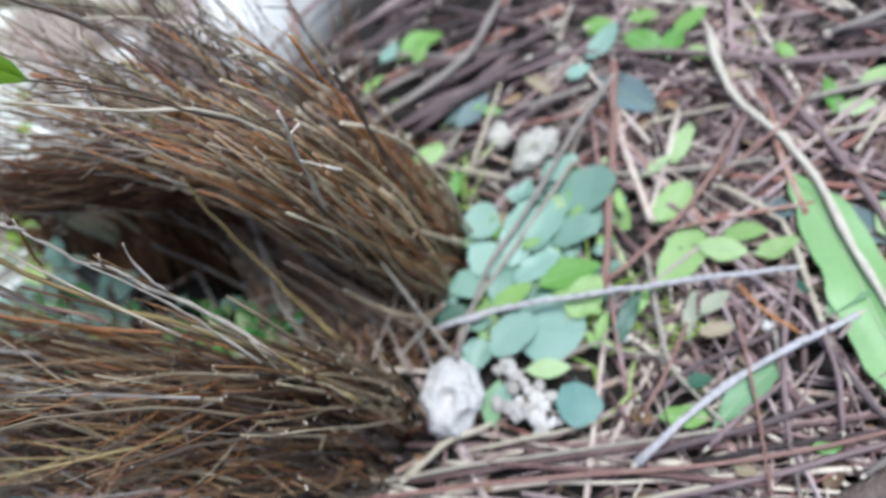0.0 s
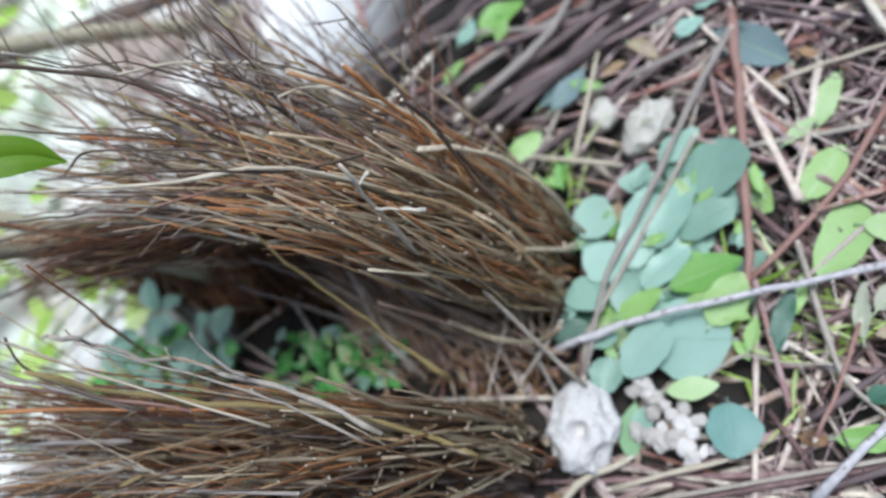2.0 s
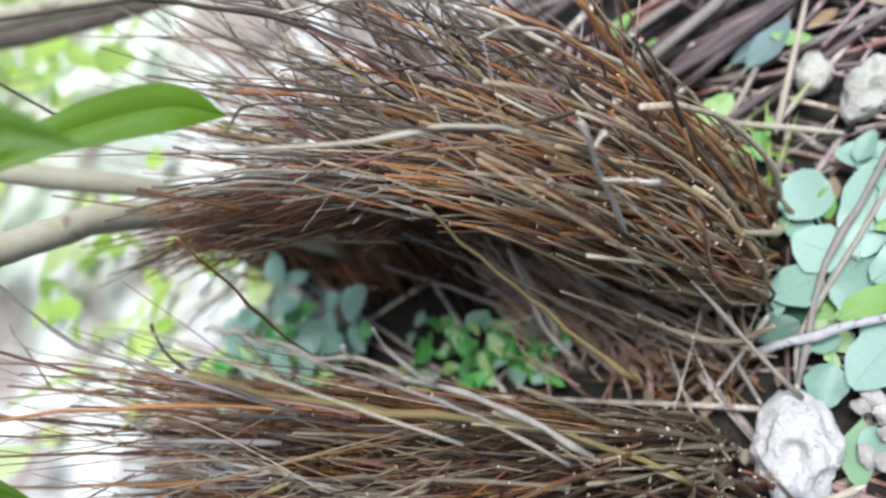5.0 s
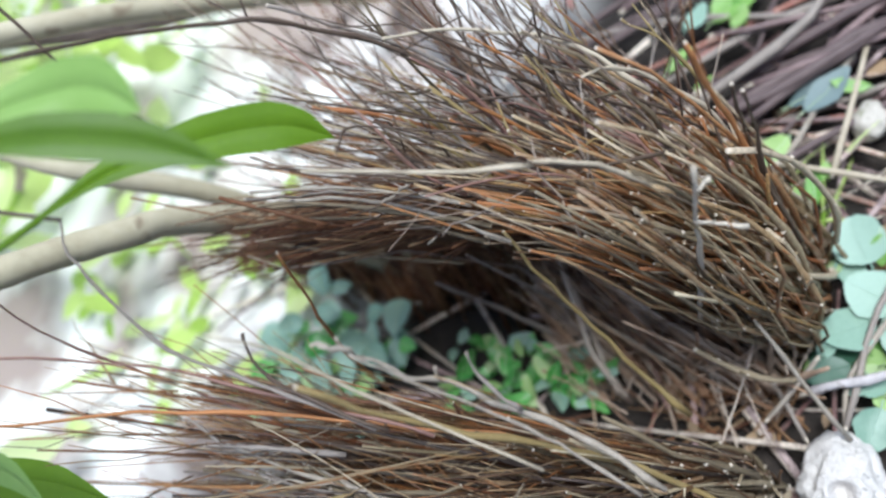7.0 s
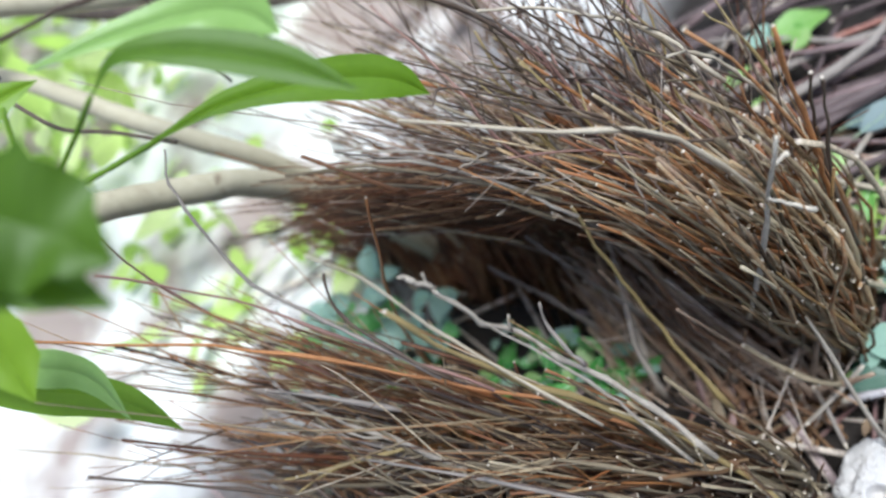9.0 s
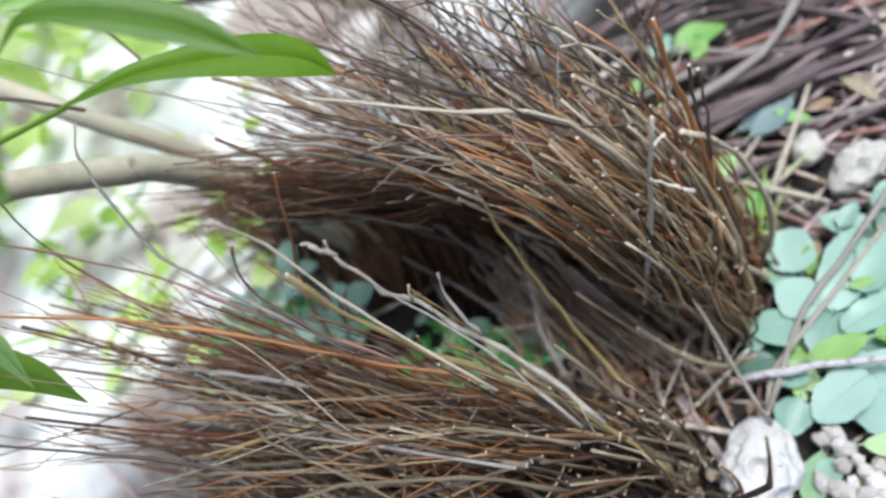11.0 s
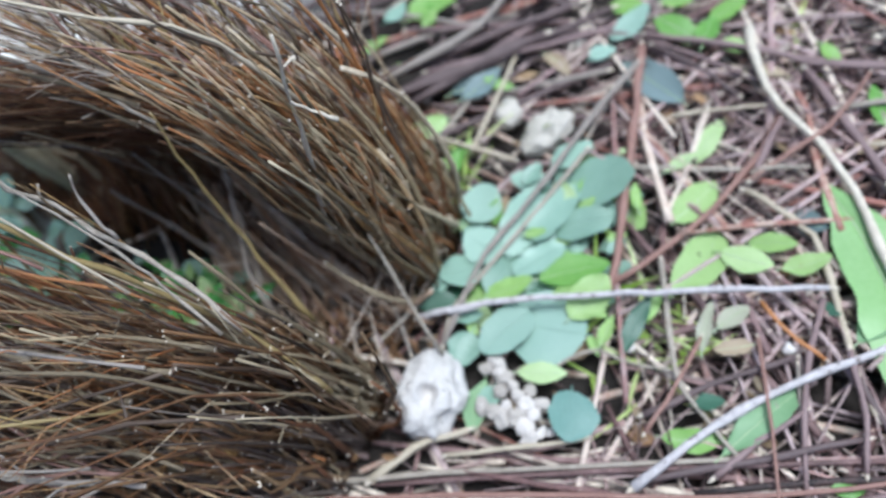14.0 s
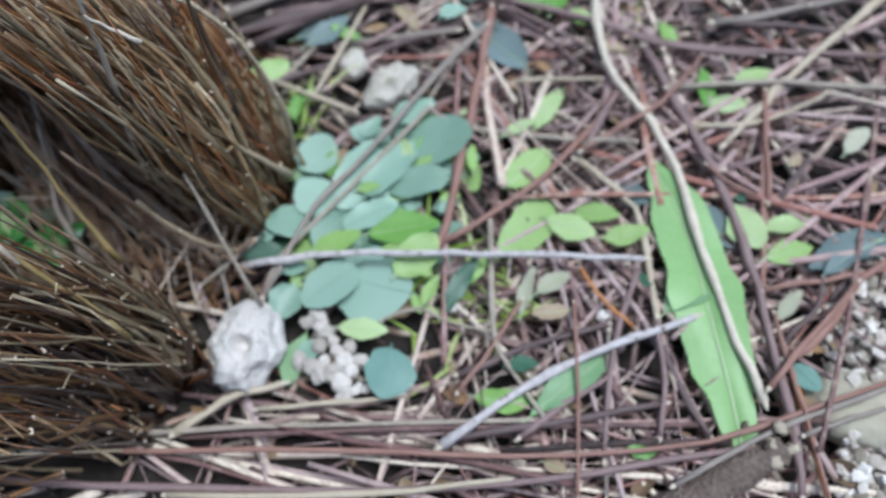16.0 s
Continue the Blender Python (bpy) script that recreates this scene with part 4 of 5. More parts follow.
def stick_variants(bark):
    """Unit sticks standing on the origin, bowed and knotty, with pale leaf scars and some stubs of side twigs."""
    out = []
    for i in range(40):
        s = Shape()
        sag = U(0.0, 0.05) / 0.36
        pts = crooked((0, 0, 0), (0, 0, 1), 10, 0.048)
        for q in pts:
            q.x, q.y = q.x * 1.3, q.y * 1.3 - sag * 4 * q.z * (1 - q.z) * 0.5
        r = U(0.0022, 0.005)
        radii = knotty(11, r * 1.15, r * U(0.3, 0.6), 0.45)
        s.tube(pts, radii, 6)
        if i % 3:
            del s.ends[-2:]
        for _ in range(rng.choice((0, 1, 1, 2))):
            q = pts[rng.choice((3, 4, 5, 6, 7, 8))]
            s.tube([q, q + Vector((N(0, 0.014), N(0, 0.014), U(0.01, 0.03)))], [r * 0.6, r * 0.45], 5)
        for _ in range(rng.choice((2, 3, 4))):
            k = rng.choice((2, 3, 4, 5, 6, 7, 8, 9))
            a = U(0, 6.28)
            s.knob(pts[k] + Vector((math.cos(a), math.sin(a), 0)) * radii[k], r * U(0.55, 0.95))
        out.append(s.mesh("stick", bark, cut_wood=cut_wood))
    return out


def build_wall(side, label):
    wall = new("bower_wall")
    wall.empty_display_size = 0.05
    wall.location = (0.08, 0.2, 0) if side == "right" else (-0.17, 0.2, 0)
    tagged(wall, label, "bower wall", "walls of the bower")
    inv = Matrix.Translation(wall.location).inverted()
    for i in range(290 if side == "right" else 190):
        for _ in range(40):
            path = wall_stick_line(side)
            b, d = path[0], path[-1] - path[0]
            if side == "left" or path[-1].y > 0.015 and all((b + d * k).x > inner_face((b + d * k).y, (b + d * k).z) - 0.012 for k in (0.15, 0.3, 0.45, 0.6, 0.75, 0.9)):
                break
        else:
            continue
        patch = noise.noise(Vector((b.x * 24, b.y * 20, 3.0 if side == "right" else 11.0))) + N(0, 0.12)
        ob = new("stick", rng.choice(VARIANTS["rusty" if patch > 0.16 and (side == "right" or b.x > -0.12) else "drab" if patch < -0.12 else side]))
        ob.parent = wall
        z = d.normalized()
        y = (Vector((0, 1, 0)) - z * z.y).normalized()
        rot = Matrix((y.cross(z), y, z)).transposed().to_4x4() @ Matrix.Rotation(N(0, 0.4), 4, "Z")
        wide = U(0.33, 0.54)
        ob.matrix_basis = inv @ Matrix.Translation(b) @ rot @ Matrix.Diagonal((wide, wide, d.length, 1))
    s, outer, skirt = Shape(), Shape(), Shape()
    for i in range(740 if side == "right" else 520):
        path = wall_stick_line(side, low=i % 9 < (4 if side == "right" else 5))
        r = abs(N(0, 0.0006)) + 0.0008
        # Sticks behind the face mostly take the colours with shade painted in.
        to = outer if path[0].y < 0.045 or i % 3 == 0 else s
        if side == "left" and path[0].x < -0.105 + N(0, 0.012):
            to = skirt
        to.tube(path, knotty(8, r * 1.25, r * 0.4, 0.4), 5)
        if i % 4:
            del to.ends[-2:]
        for k in (3, 4, 5, 6):
            if rng.random() < (0.5 if path[0].y < 0.045 else 0.3):
                to.knob(path[k] + Vector((N(0, r), N(0, r), 0)) * 0.7, r * U(0.4, 0.75))
    if side == "right":
        # Lip and back of the hollow also use the shade-darkened colours.
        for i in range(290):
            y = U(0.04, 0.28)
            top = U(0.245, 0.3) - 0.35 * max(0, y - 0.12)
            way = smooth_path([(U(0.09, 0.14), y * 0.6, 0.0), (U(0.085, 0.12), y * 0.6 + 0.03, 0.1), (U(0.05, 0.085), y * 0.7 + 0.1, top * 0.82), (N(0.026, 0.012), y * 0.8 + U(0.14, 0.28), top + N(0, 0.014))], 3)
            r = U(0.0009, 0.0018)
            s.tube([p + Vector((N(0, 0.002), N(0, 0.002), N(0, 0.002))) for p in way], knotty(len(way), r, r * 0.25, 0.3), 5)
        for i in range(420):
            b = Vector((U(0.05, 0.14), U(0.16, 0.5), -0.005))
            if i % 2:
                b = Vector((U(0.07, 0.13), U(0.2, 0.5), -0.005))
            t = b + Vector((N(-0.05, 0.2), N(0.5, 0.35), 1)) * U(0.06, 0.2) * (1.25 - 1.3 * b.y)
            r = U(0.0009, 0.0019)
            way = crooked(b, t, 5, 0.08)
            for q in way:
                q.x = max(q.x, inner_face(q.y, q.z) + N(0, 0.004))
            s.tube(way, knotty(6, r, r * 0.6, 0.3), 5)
        low = Shape()
        for i in range(200):
            b = Vector((U(-0.02, 0.05), 0.17 * rng.random() ** 0.85, -0.005))
            sway = noise.noise(Vector((b.x * 25, b.y * 25, 9.0)))
            d = Vector((N(0.36, 0.28) + 0.4 * sway, N(0.8, 0.42) + 0.5 * sway, 1 if i % 4 else 0.4))
            t = b + d * (U(0.06, 0.18) if i % 3 else U(0.02, 0.09))
            t.x = max(t.x, inner_face(t.y, t.z) - 0.02)
            if t.y > 0.12 and (t - b).x < 0.02:
                continue
            if t.y > 0.21:
                t = b.lerp(t, (0.21 - b.y) / (t.y - b.y))
            r = abs(N(0, 0.0007)) + 0.0008
            low.tube(crooked(b, t, 6, 0.1), knotty(7, r * 1.2, r * 0.7, 0.4), 5)
        for i in range(60):
            b = Vector((U(-0.03, 0.055), 0.17 * rng.random(), U(0.0, 0.06)))
            d = Vector((N(0.2, 0.7), N(0.4, 0.7), N(0.5, 0.5))).normalized() * U(0.012, 0.045)
            low.tube(crooked(b - d, b + d, 5, 0.12), knotty(6, U(0.0006, 0.0013), 0.0005, 0.4), 4)
        for i in range(36):
            c = Vector((U(-0.05, 0.03), U(0.01, 0.08), U(-0.006, 0.008)))
            d = Vector((N(0, 1), N(0, 1), N(0.1, 0.15))).normalized() * U(0.015, 0.045)
            s.tube(crooked(c - d, c + d, 4, 0.08), knotty(5, 0.0013, 0.0009, 0.3), 5)
        low.v = [inv @ v for v in low.v]
        ob = new("foot_sticks", low.mesh("foot_sticks", foot_mass))
        ob.parent = wall
        tagged(ob, "tangled grey-brown weathered sticks at the wall's foot", kind="stuff")
    fine = Shape()
    for i in range(420):
        path = wall_stick_line(side)
        c, t = path[rng.choice((4, 5, 6))], path[-1]
        if t.y < 0.1 or t.z < 0.16:
            continue
        t = t + Vector((N(0, 0.03), N(0.01, 0.03), N(0.015, 0.025)))
        way = crooked(c, t + (t - c) * U(0.0, 0.25), 7, 0.13)
        if any(q.x < inner_face(q.y, q.z) for q in way if q.z < 0.3) and side == "right":
            continue
        fine.tube(way, knotty(8, U(0.0006, 0.001), 0.0003, 0.2), 4)
        if i % 2:
            k = way[rng.choice((3, 4, 5))]
            side_twig = crooked(k, k + (t - c) * 0.5 + Vector((N(0, 0.02), N(0, 0.02), N(0, 0.02))), 4, 0.15)
            if side == "left" or min(q.x - inner_face(q.y, q.z) for q in side_twig) > 0 or side_twig[-1].z > 0.3:
                fine.tube(side_twig, knotty(5, 0.0005, 0.0003, 0.2), 4)
    if side == "left":
        for i in range(170):
            b = Vector((U(-0.205, -0.085), U(0.17, 0.34), U(-0.01, 0.03)))
            d = Vector((N(-0.08, 0.16), U(0.8, 1.5), 1)) * U(0.06, 0.17) * (1 + (b.x + 0.085) * 2)
            r = abs(N(0, 0.0006)) + 0.0008
            (skirt if i % 3 == 0 else outer if i % 3 == 1 else s).tube(crooked(b, b + d, 6, 0.09), knotty(7, r * 1.2, r * 0.5, 0.4), 5)
        for i in range(90):
            b = Vector((U(-0.085, -0.02), U(0.04, 0.3), U(-0.012, 0.0)))
            d = Vector((N(-0.4, 0.4), N(0.7, 0.4), U(0.05, 0.3))) * U(0.03, 0.07)
            outer.tube(crooked(b, b + d, 5, 0.09), knotty(6, U(0.0009, 0.0016), 0.0006, 0.4), 5)
        for i in range(210):
            c = Vector((U(-0.24, -0.09), U(0.08, 0.38), U(0.02, 0.2)))
            c.z = min(c.z, 0.24 + (c.x + 0.09) * 1.1)
            d = Vector((N(0, 0.4), N(0.75, 0.35), N(0.35, 0.4))).normalized() * U(0.03, 0.1)
            way = crooked(c - d, c + d, 8, 0.13)
            if max(q.x for q in way) > -0.085:
                continue
            (outer if i % 2 else fine).tube(way, knotty(9, U(0.0007, 0.0017), 0.0005, 0.4), 5)
    if side == "right":
        dark = Shape()
        for i in range(30):
            b = Vector((U(0.04, 0.14), U(0.02, 0.2), U(0.2, 0.28)))
            t = b + Vector((N(0.0, 0.3), N(0.55, 0.3), 1)) * U(0.08, 0.18)
            way = crooked(b, t, 9, 0.1)
            dark.tube(way, knotty(10, U(0.0008, 0.0012), 0.0004, 0.4), 5)
            k = way[rng.choice((4, 5, 6, 7))]
            dark.tube(crooked(k, k + (t - b) * U(0.15, 0.35) + Vector((N(0, 0.02), N(0, 0.02), 0)), 4, 0.14), knotty(5, 0.0006, 0.0003, 0.3), 4)
        dark.v = [inv @ v for v in dark.v]
        ob = new("dark_twigs", dark.mesh("dark_twigs", barks["dark"]))
        ob.parent = wall
        tagged(ob, "dark brown wiry twigs straggling out of the wall", kind="stuff")
        for i in range(130):
            b = Vector((U(0.06, 0.19), U(0.06, 0.3), 0.08))
            t = b + Vector((N(0.3, 0.33), N(0.4, 0.33), 1)) * U(0.12, 0.3)
            way = crooked(b, t, 8, 0.11)
            r = U(0.0007, 0.0012)
            (s if i % 3 else fine).tube(way, knotty(9, r, 0.0004, 0.3), 5)
            if i % 2:
                k = way[rng.choice((4, 5, 6))]
                s.tube(crooked(k, k + (t - b) * U(0.2, 0.45) + Vector((N(0, 0.025), N(0, 0.025), 0)), 5, 0.14), knotty(6, r * 0.6, 0.0003, 0.3), 4)
    fine.v = [inv @ v for v in fine.v]
    ob = new("fine_twigs", fine.mesh("fine_twigs", grey_mass if side == "right" else outer_mass))
    ob.parent = wall
    tagged(ob, "fine grey and tan twigs at the sticks' tips", kind="stuff")
    if skirt.v:
        skirt.v = [inv @ v for v in skirt.v]
        ob = new("skirt_sticks", skirt.mesh("skirt_sticks", skirt_mass, cut_wood=cut_wood))
        ob.parent = wall
        tagged(ob, "mauve-brown sticks at the wall's outer foot", kind="stuff")
    outer.v = [inv @ v for v in outer.v]
    ob = new("outer_sticks", outer.mesh("outer_sticks", outer_mass if side == "right" else brown_mass, cut_wood=cut_wood))
    ob.parent = wall
    tagged(ob, "thin dry tan and orange-brown sticks of the wall's face", kind="stuff")
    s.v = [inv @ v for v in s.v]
    ob = new("inner_sticks", s.mesh("inner_sticks", shaded_mass, cut_wood=cut_wood))
    ob.parent = wall
    tagged(ob, "dense mass of thin dry brown sticks, darkened with painted shade", kind="stuff")
    return wall


VARIANTS = {"right": stick_variants(stick_bark), "left": stick_variants(brown_bark), "rusty": stick_variants(rust_bark), "drab": stick_variants(drab_bark)}
right_wall = build_wall("right", "dense wall of thin dry brown sticks fanned back along the avenue")
left_wall = build_wall("left", "lower wall of darker brown dry sticks leaning away from the avenue")


def wall_stick(wall, kind, r, *pts):
    """One of the longer sticks that stand out of a wall."""
    s = Shape()
    inv = Matrix.Translation(wall.location).inverted()
    path = smooth_path([inv @ Vector(p) for p in pts], 3)
    path = [p + Vector((N(0, r * 0.35), N(0, r * 0.35), N(0, r * 0.35))) for p in path]
    s.tube(path, knotty(len(path), r * 0.55, r, 0.45), 7)
    ob = new("long_stick", s.mesh("long_stick", barks[kind], cut_wood=cut_wood))
    ob.parent = wall
    tagged(ob, {"olive": "yellowish-olive stick", "bleached": "bleached knobbly stick", "lichen": "whitish lichened stick", "pale": "bleached grey stick", "dark": "blackish thin twig", "tan": "pale tan stick",
                "orange": "bright orange-brown stick", "grey": "grey stick", "drab": "drab brown stick", "red": "reddish thin twig"}[kind])


wall_stick(right_wall, 'tan', 0.0017, (0.002, 0.173, 0.401), (0.014, 0.100, 0.367), (0.037, 0.055, 0.324), (0.070, 0.020, 0.160), (0.090, 0.010, 0.000))
wall_stick(right_wall, 'bleached', 0.0018, (0.018, -0.000, 0.352), (0.018, 0.012, 0.300), (0.020, 0.022, 0.250), (0.020, 0.040, 0.174), (0.024, 0.057, 0.106))
wall_stick(right_wall, 'bleached', 0.0012, (0.018, 0.006, 0.325), (0.026, -0.001, 0.328))
wall_stick(right_wall, 'bleached', 0.0014, (0.018, 0.013, 0.298), (0.022, 0.006, 0.283), (0.026, -0.006, 0.27))
wall_stick(right_wall, 'orange', 0.0019, (0.084, 0.010, 0.350), (0.086, 0.010, 0.303), (0.089, 0.007, 0.257), (0.085, 0.004, 0.209), (0.080, -0.000, 0.162), (0.067, -0.008, 0.113))
wall_stick(right_wall, 'dark', 0.0014, (0.086, -0.000, 0.307), (0.095, 0.005, 0.260), (0.093, 0.004, 0.204), (0.078, -0.006, 0.142))
wall_stick(right_wall, 'dark', 0.0014, (0.079, -0.008, 0.313), (0.087, -0.003, 0.260), (0.079, -0.002, 0.198), (0.072, -0.010, 0.138))
wall_stick(right_wall, 'tan', 0.0013, (0.081, 0.065, 0.337), (0.097, 0.059, 0.318), (0.107, 0.049, 0.293), (0.112, 0.040, 0.266), (0.113, 0.026, 0.236), (0.099, 0.011, 0.198))
wall_stick(right_wall, 'dark', 0.0016, (-0.070, 0.250, 0.559), (-0.053, 0.259, 0.548), (-0.016, 0.254, 0.529), (0.014, 0.246, 0.502), (0.046, 0.226, 0.468), (0.071, 0.203, 0.433), (0.084, 0.189, 0.404), (0.094, 0.173, 0.373), (0.095, 0.149, 0.332), (0.086, 0.121, 0.288))
wall_stick(right_wall, 'grey', 0.0014, (0.086, 0.203, 0.426), (0.094, 0.191, 0.395), (0.102, 0.164, 0.353), (0.102, 0.143, 0.316), (0.101, 0.125, 0.284), (0.092, 0.093, 0.243), (0.080, 0.048, 0.203), (0.065, 0.015, 0.170))
wall_stick(right_wall, 'tan', 0.0014, (0.097, 0.171, 0.372), (0.111, 0.147, 0.354), (0.119, 0.121, 0.334), (0.123, 0.089, 0.309), (0.109, 0.053, 0.275))
wall_stick(right_wall, 'red', 0.0010, (0.013, 0.138, 0.346), (0.033, 0.125, 0.319), (0.051, 0.105, 0.291), (0.059, 0.083, 0.258), (0.044, 0.048, 0.213))
wall_stick(right_wall, 'olive', 0.0020, (0.028, 0.136, 0.264), (0.011, 0.124, 0.215), (-0.002, 0.109, 0.170), (-0.021, 0.088, 0.125), (-0.038, 0.064, 0.082))
wall_stick(right_wall, 'grey', 0.0022, (0.041, 0.275, 0.125), (0.036, 0.240, 0.090), (0.030, 0.210, 0.050), (0.025, 0.180, 0.010))
wall_stick(right_wall, 'grey', 0.0017, (0.043, 0.212, 0.185), (0.038, 0.172, 0.095), (0.032, 0.147, 0.030))
wall_stick(right_wall, 'pale', 0.0016, (0.032, 0.160, 0.112), (0.018, 0.120, 0.060), (0.003, 0.081, 0.015))
wall_stick(right_wall, 'pale', 0.0020, (0.019, 0.017, 0.135), (-0.005, -0.005, 0.090), (-0.034, -0.032, 0.030))
wall_stick(right_wall, 'drab', 0.0014, (0.008, 0.351, 0.325), (0.026, 0.300, 0.311), (0.031, 0.233, 0.298), (0.032, 0.180, 0.284), (0.029, 0.141, 0.270))
wall_stick(right_wall, 'drab', 0.0014, (0.011, 0.320, 0.330), (0.029, 0.269, 0.313), (0.029, 0.214, 0.297), (0.029, 0.168, 0.280))
wall_stick(right_wall, 'pale', 0.0014, (0.021, 0.270, 0.345), (0.030, 0.222, 0.327), (0.034, 0.183, 0.308), (0.034, 0.145, 0.290))
wall_stick(right_wall, 'drab', 0.0014, (0.012, 0.316, 0.310), (0.027, 0.265, 0.290), (0.032, 0.208, 0.270), (0.026, 0.153, 0.250))
wall_stick(right_wall, 'pale', 0.0014, (0.017, 0.249, 0.340), (0.029, 0.213, 0.313), (0.032, 0.178, 0.287), (0.022, 0.132, 0.260))
wall_stick(right_wall, 'drab', 0.0014, (0.020, 0.331, 0.270), (0.021, 0.283, 0.247), (0.025, 0.232, 0.223), (0.030, 0.199, 0.200))
wall_stick(left_wall, 'drab', 0.002, (-0.194, 0.355, 0.200), (-0.170, 0.294, 0.200), (-0.149, 0.214, 0.200))
wall_stick(left_wall, 'drab', 0.0014, (-0.220, 0.425, 0.120), (-0.194, 0.306, 0.120), (-0.169, 0.198, 0.120))
wall_stick(left_wall, 'drab', 0.0014, (-0.136, 0.227, 0.220), (-0.135, 0.149, 0.220), (-0.134, 0.075, 0.220))
wall_stick(left_wall, 'dark', 0.0014, (-0.224, 0.245, 0.220), (-0.174, 0.158, 0.220), (-0.131, 0.073, 0.220))
wall_stick(left_wall, 'grey', 0.0013, (-0.153, 0.238, 0.260), (-0.147, 0.146, 0.260), (-0.144, 0.066, 0.260))
wall_stick(left_wall, 'dark', 0.0012, (-0.218, 0.379, 0.150), (-0.179, 0.214, 0.150), (-0.149, 0.071, 0.150))
wall_stick(right_wall, 'dark', 0.0009, (0.010, 0.155, 0.398), (0.030, 0.168, 0.385), (0.041, 0.170, 0.374), (0.056, 0.138, 0.336), (0.068, 0.112, 0.303), (0.075, 0.090, 0.270))
wall_stick(right_wall, 'red', 0.0010, (0.106, 0.249, 0.380), (0.070, 0.199, 0.365), (0.049, 0.172, 0.350), (0.041, 0.165, 0.325), (0.040, 0.150, 0.290))
wall_stick(right_wall, 'grey', 0.0011, (0.002, 0.238, 0.374), (0.023, 0.241, 0.333), (0.038, 0.240, 0.308), (0.050, 0.225, 0.270))
wall_stick(right_wall, 'pale', 0.0011, (0.021, 0.185, 0.322), (0.030, 0.181, 0.316), (0.039, 0.177, 0.311))
wall_stick(right_wall, 'pale', 0.0010, (0.020, 0.188, 0.263), (0.032, 0.187, 0.255), (0.044, 0.187, 0.247))
wall_stick(left_wall, 'pale', 0.0016, (-0.080, 0.147, 0.391), (-0.079, 0.142, 0.383), (-0.077, 0.139, 0.374))
wall_stick(left_wall, 'pale', 0.0009, (-0.074, 0.140, 0.384), (-0.078, 0.140, 0.378))
wall_stick(left_wall, 'pale', 0.0009, (-0.073, 0.118, 0.334), (-0.078, 0.119, 0.325))
wall_stick(left_wall, 'pale', 0.0016, (-0.080, 0.144, 0.388), (-0.077, 0.140, 0.367), (-0.080, 0.128, 0.340), (-0.076, 0.119, 0.318), (-0.081, 0.094, 0.287), (-0.089, 0.063, 0.257), (-0.104, 0.032, 0.230))
wall_stick(left_wall, 'pale', 0.001, (-0.080, 0.135, 0.379), (-0.083, 0.123, 0.349), (-0.087, 0.098, 0.313), (-0.092, 0.078, 0.284), (-0.097, 0.067, 0.260), (-0.109, 0.043, 0.232))
wall_stick(left_wall, 'grey', 0.0010, (-0.063, 0.104, 0.331), (-0.069, 0.104, 0.321), (-0.078, 0.095, 0.307), (-0.082, 0.088, 0.295))
wall_stick(left_wall, 'olive', 0.0021, (-0.101, 0.143, 0.399), (-0.100, 0.131, 0.340), (-0.096, 0.103, 0.277), (-0.091, 0.071, 0.221), (-0.094, 0.040, 0.169), (-0.103, 0.014, 0.121))
wall_stick(left_wall, 'tan', 0.0009, (-0.088, 0.174, 0.427), (-0.085, 0.163, 0.398), (-0.092, 0.144, 0.360), (-0.099, 0.118, 0.322), (-0.108, 0.078, 0.280))
wall_stick(left_wall, 'orange', 0.0013, (-0.032, 0.195, 0.380), (-0.032, 0.235, 0.310), (-0.034, 0.274, 0.241), (-0.040, 0.310, 0.150), (-0.060, 0.330, 0.000))
wall_stick(left_wall, 'orange', 0.0014, (-0.154, 0.361, 0.432), (-0.139, 0.337, 0.394), (-0.119, 0.300, 0.348), (-0.104, 0.252, 0.302), (-0.096, 0.196, 0.260), (-0.087, 0.136, 0.227), (-0.093, 0.073, 0.201))
wall_stick(left_wall, 'grey', 0.0011, (-0.035, 0.296, 0.437), (-0.052, 0.293, 0.427), (-0.066, 0.282, 0.409), (-0.086, 0.259, 0.376), (-0.091, 0.234, 0.351), (-0.095, 0.208, 0.329), (-0.103, 0.169, 0.301))
wall_stick(left_wall, 'red', 0.0010, (-0.109, 0.320, 0.428), (-0.100, 0.293, 0.394), (-0.095, 0.263, 0.362), (-0.095, 0.231, 0.333), (-0.096, 0.190, 0.302), (-0.099, 0.147, 0.276))
wall_stick(left_wall, 'red', 0.0010, (-0.075, 0.352, 0.437), (-0.085, 0.360, 0.390), (-0.090, 0.355, 0.345), (-0.095, 0.335, 0.285), (-0.100, 0.300, 0.235))
wall_stick(left_wall, 'dark', 0.0012, (-0.070, 0.222, 0.364), (-0.082, 0.219, 0.354), (-0.091, 0.209, 0.340), (-0.097, 0.190, 0.320), (-0.102, 0.163, 0.297))
wall_stick(left_wall, 'dark', 0.0012, (-0.208, 0.300, 0.394), (-0.199, 0.275, 0.361), (-0.187, 0.235, 0.319), (-0.181, 0.185, 0.279))
wall_stick(left_wall, 'drab', 0.0012, (-0.235, 0.175, 0.385), (-0.205, 0.15, 0.355), (-0.18, 0.125, 0.325), (-0.157, 0.085, 0.28), (-0.14, 0.05, 0.2))


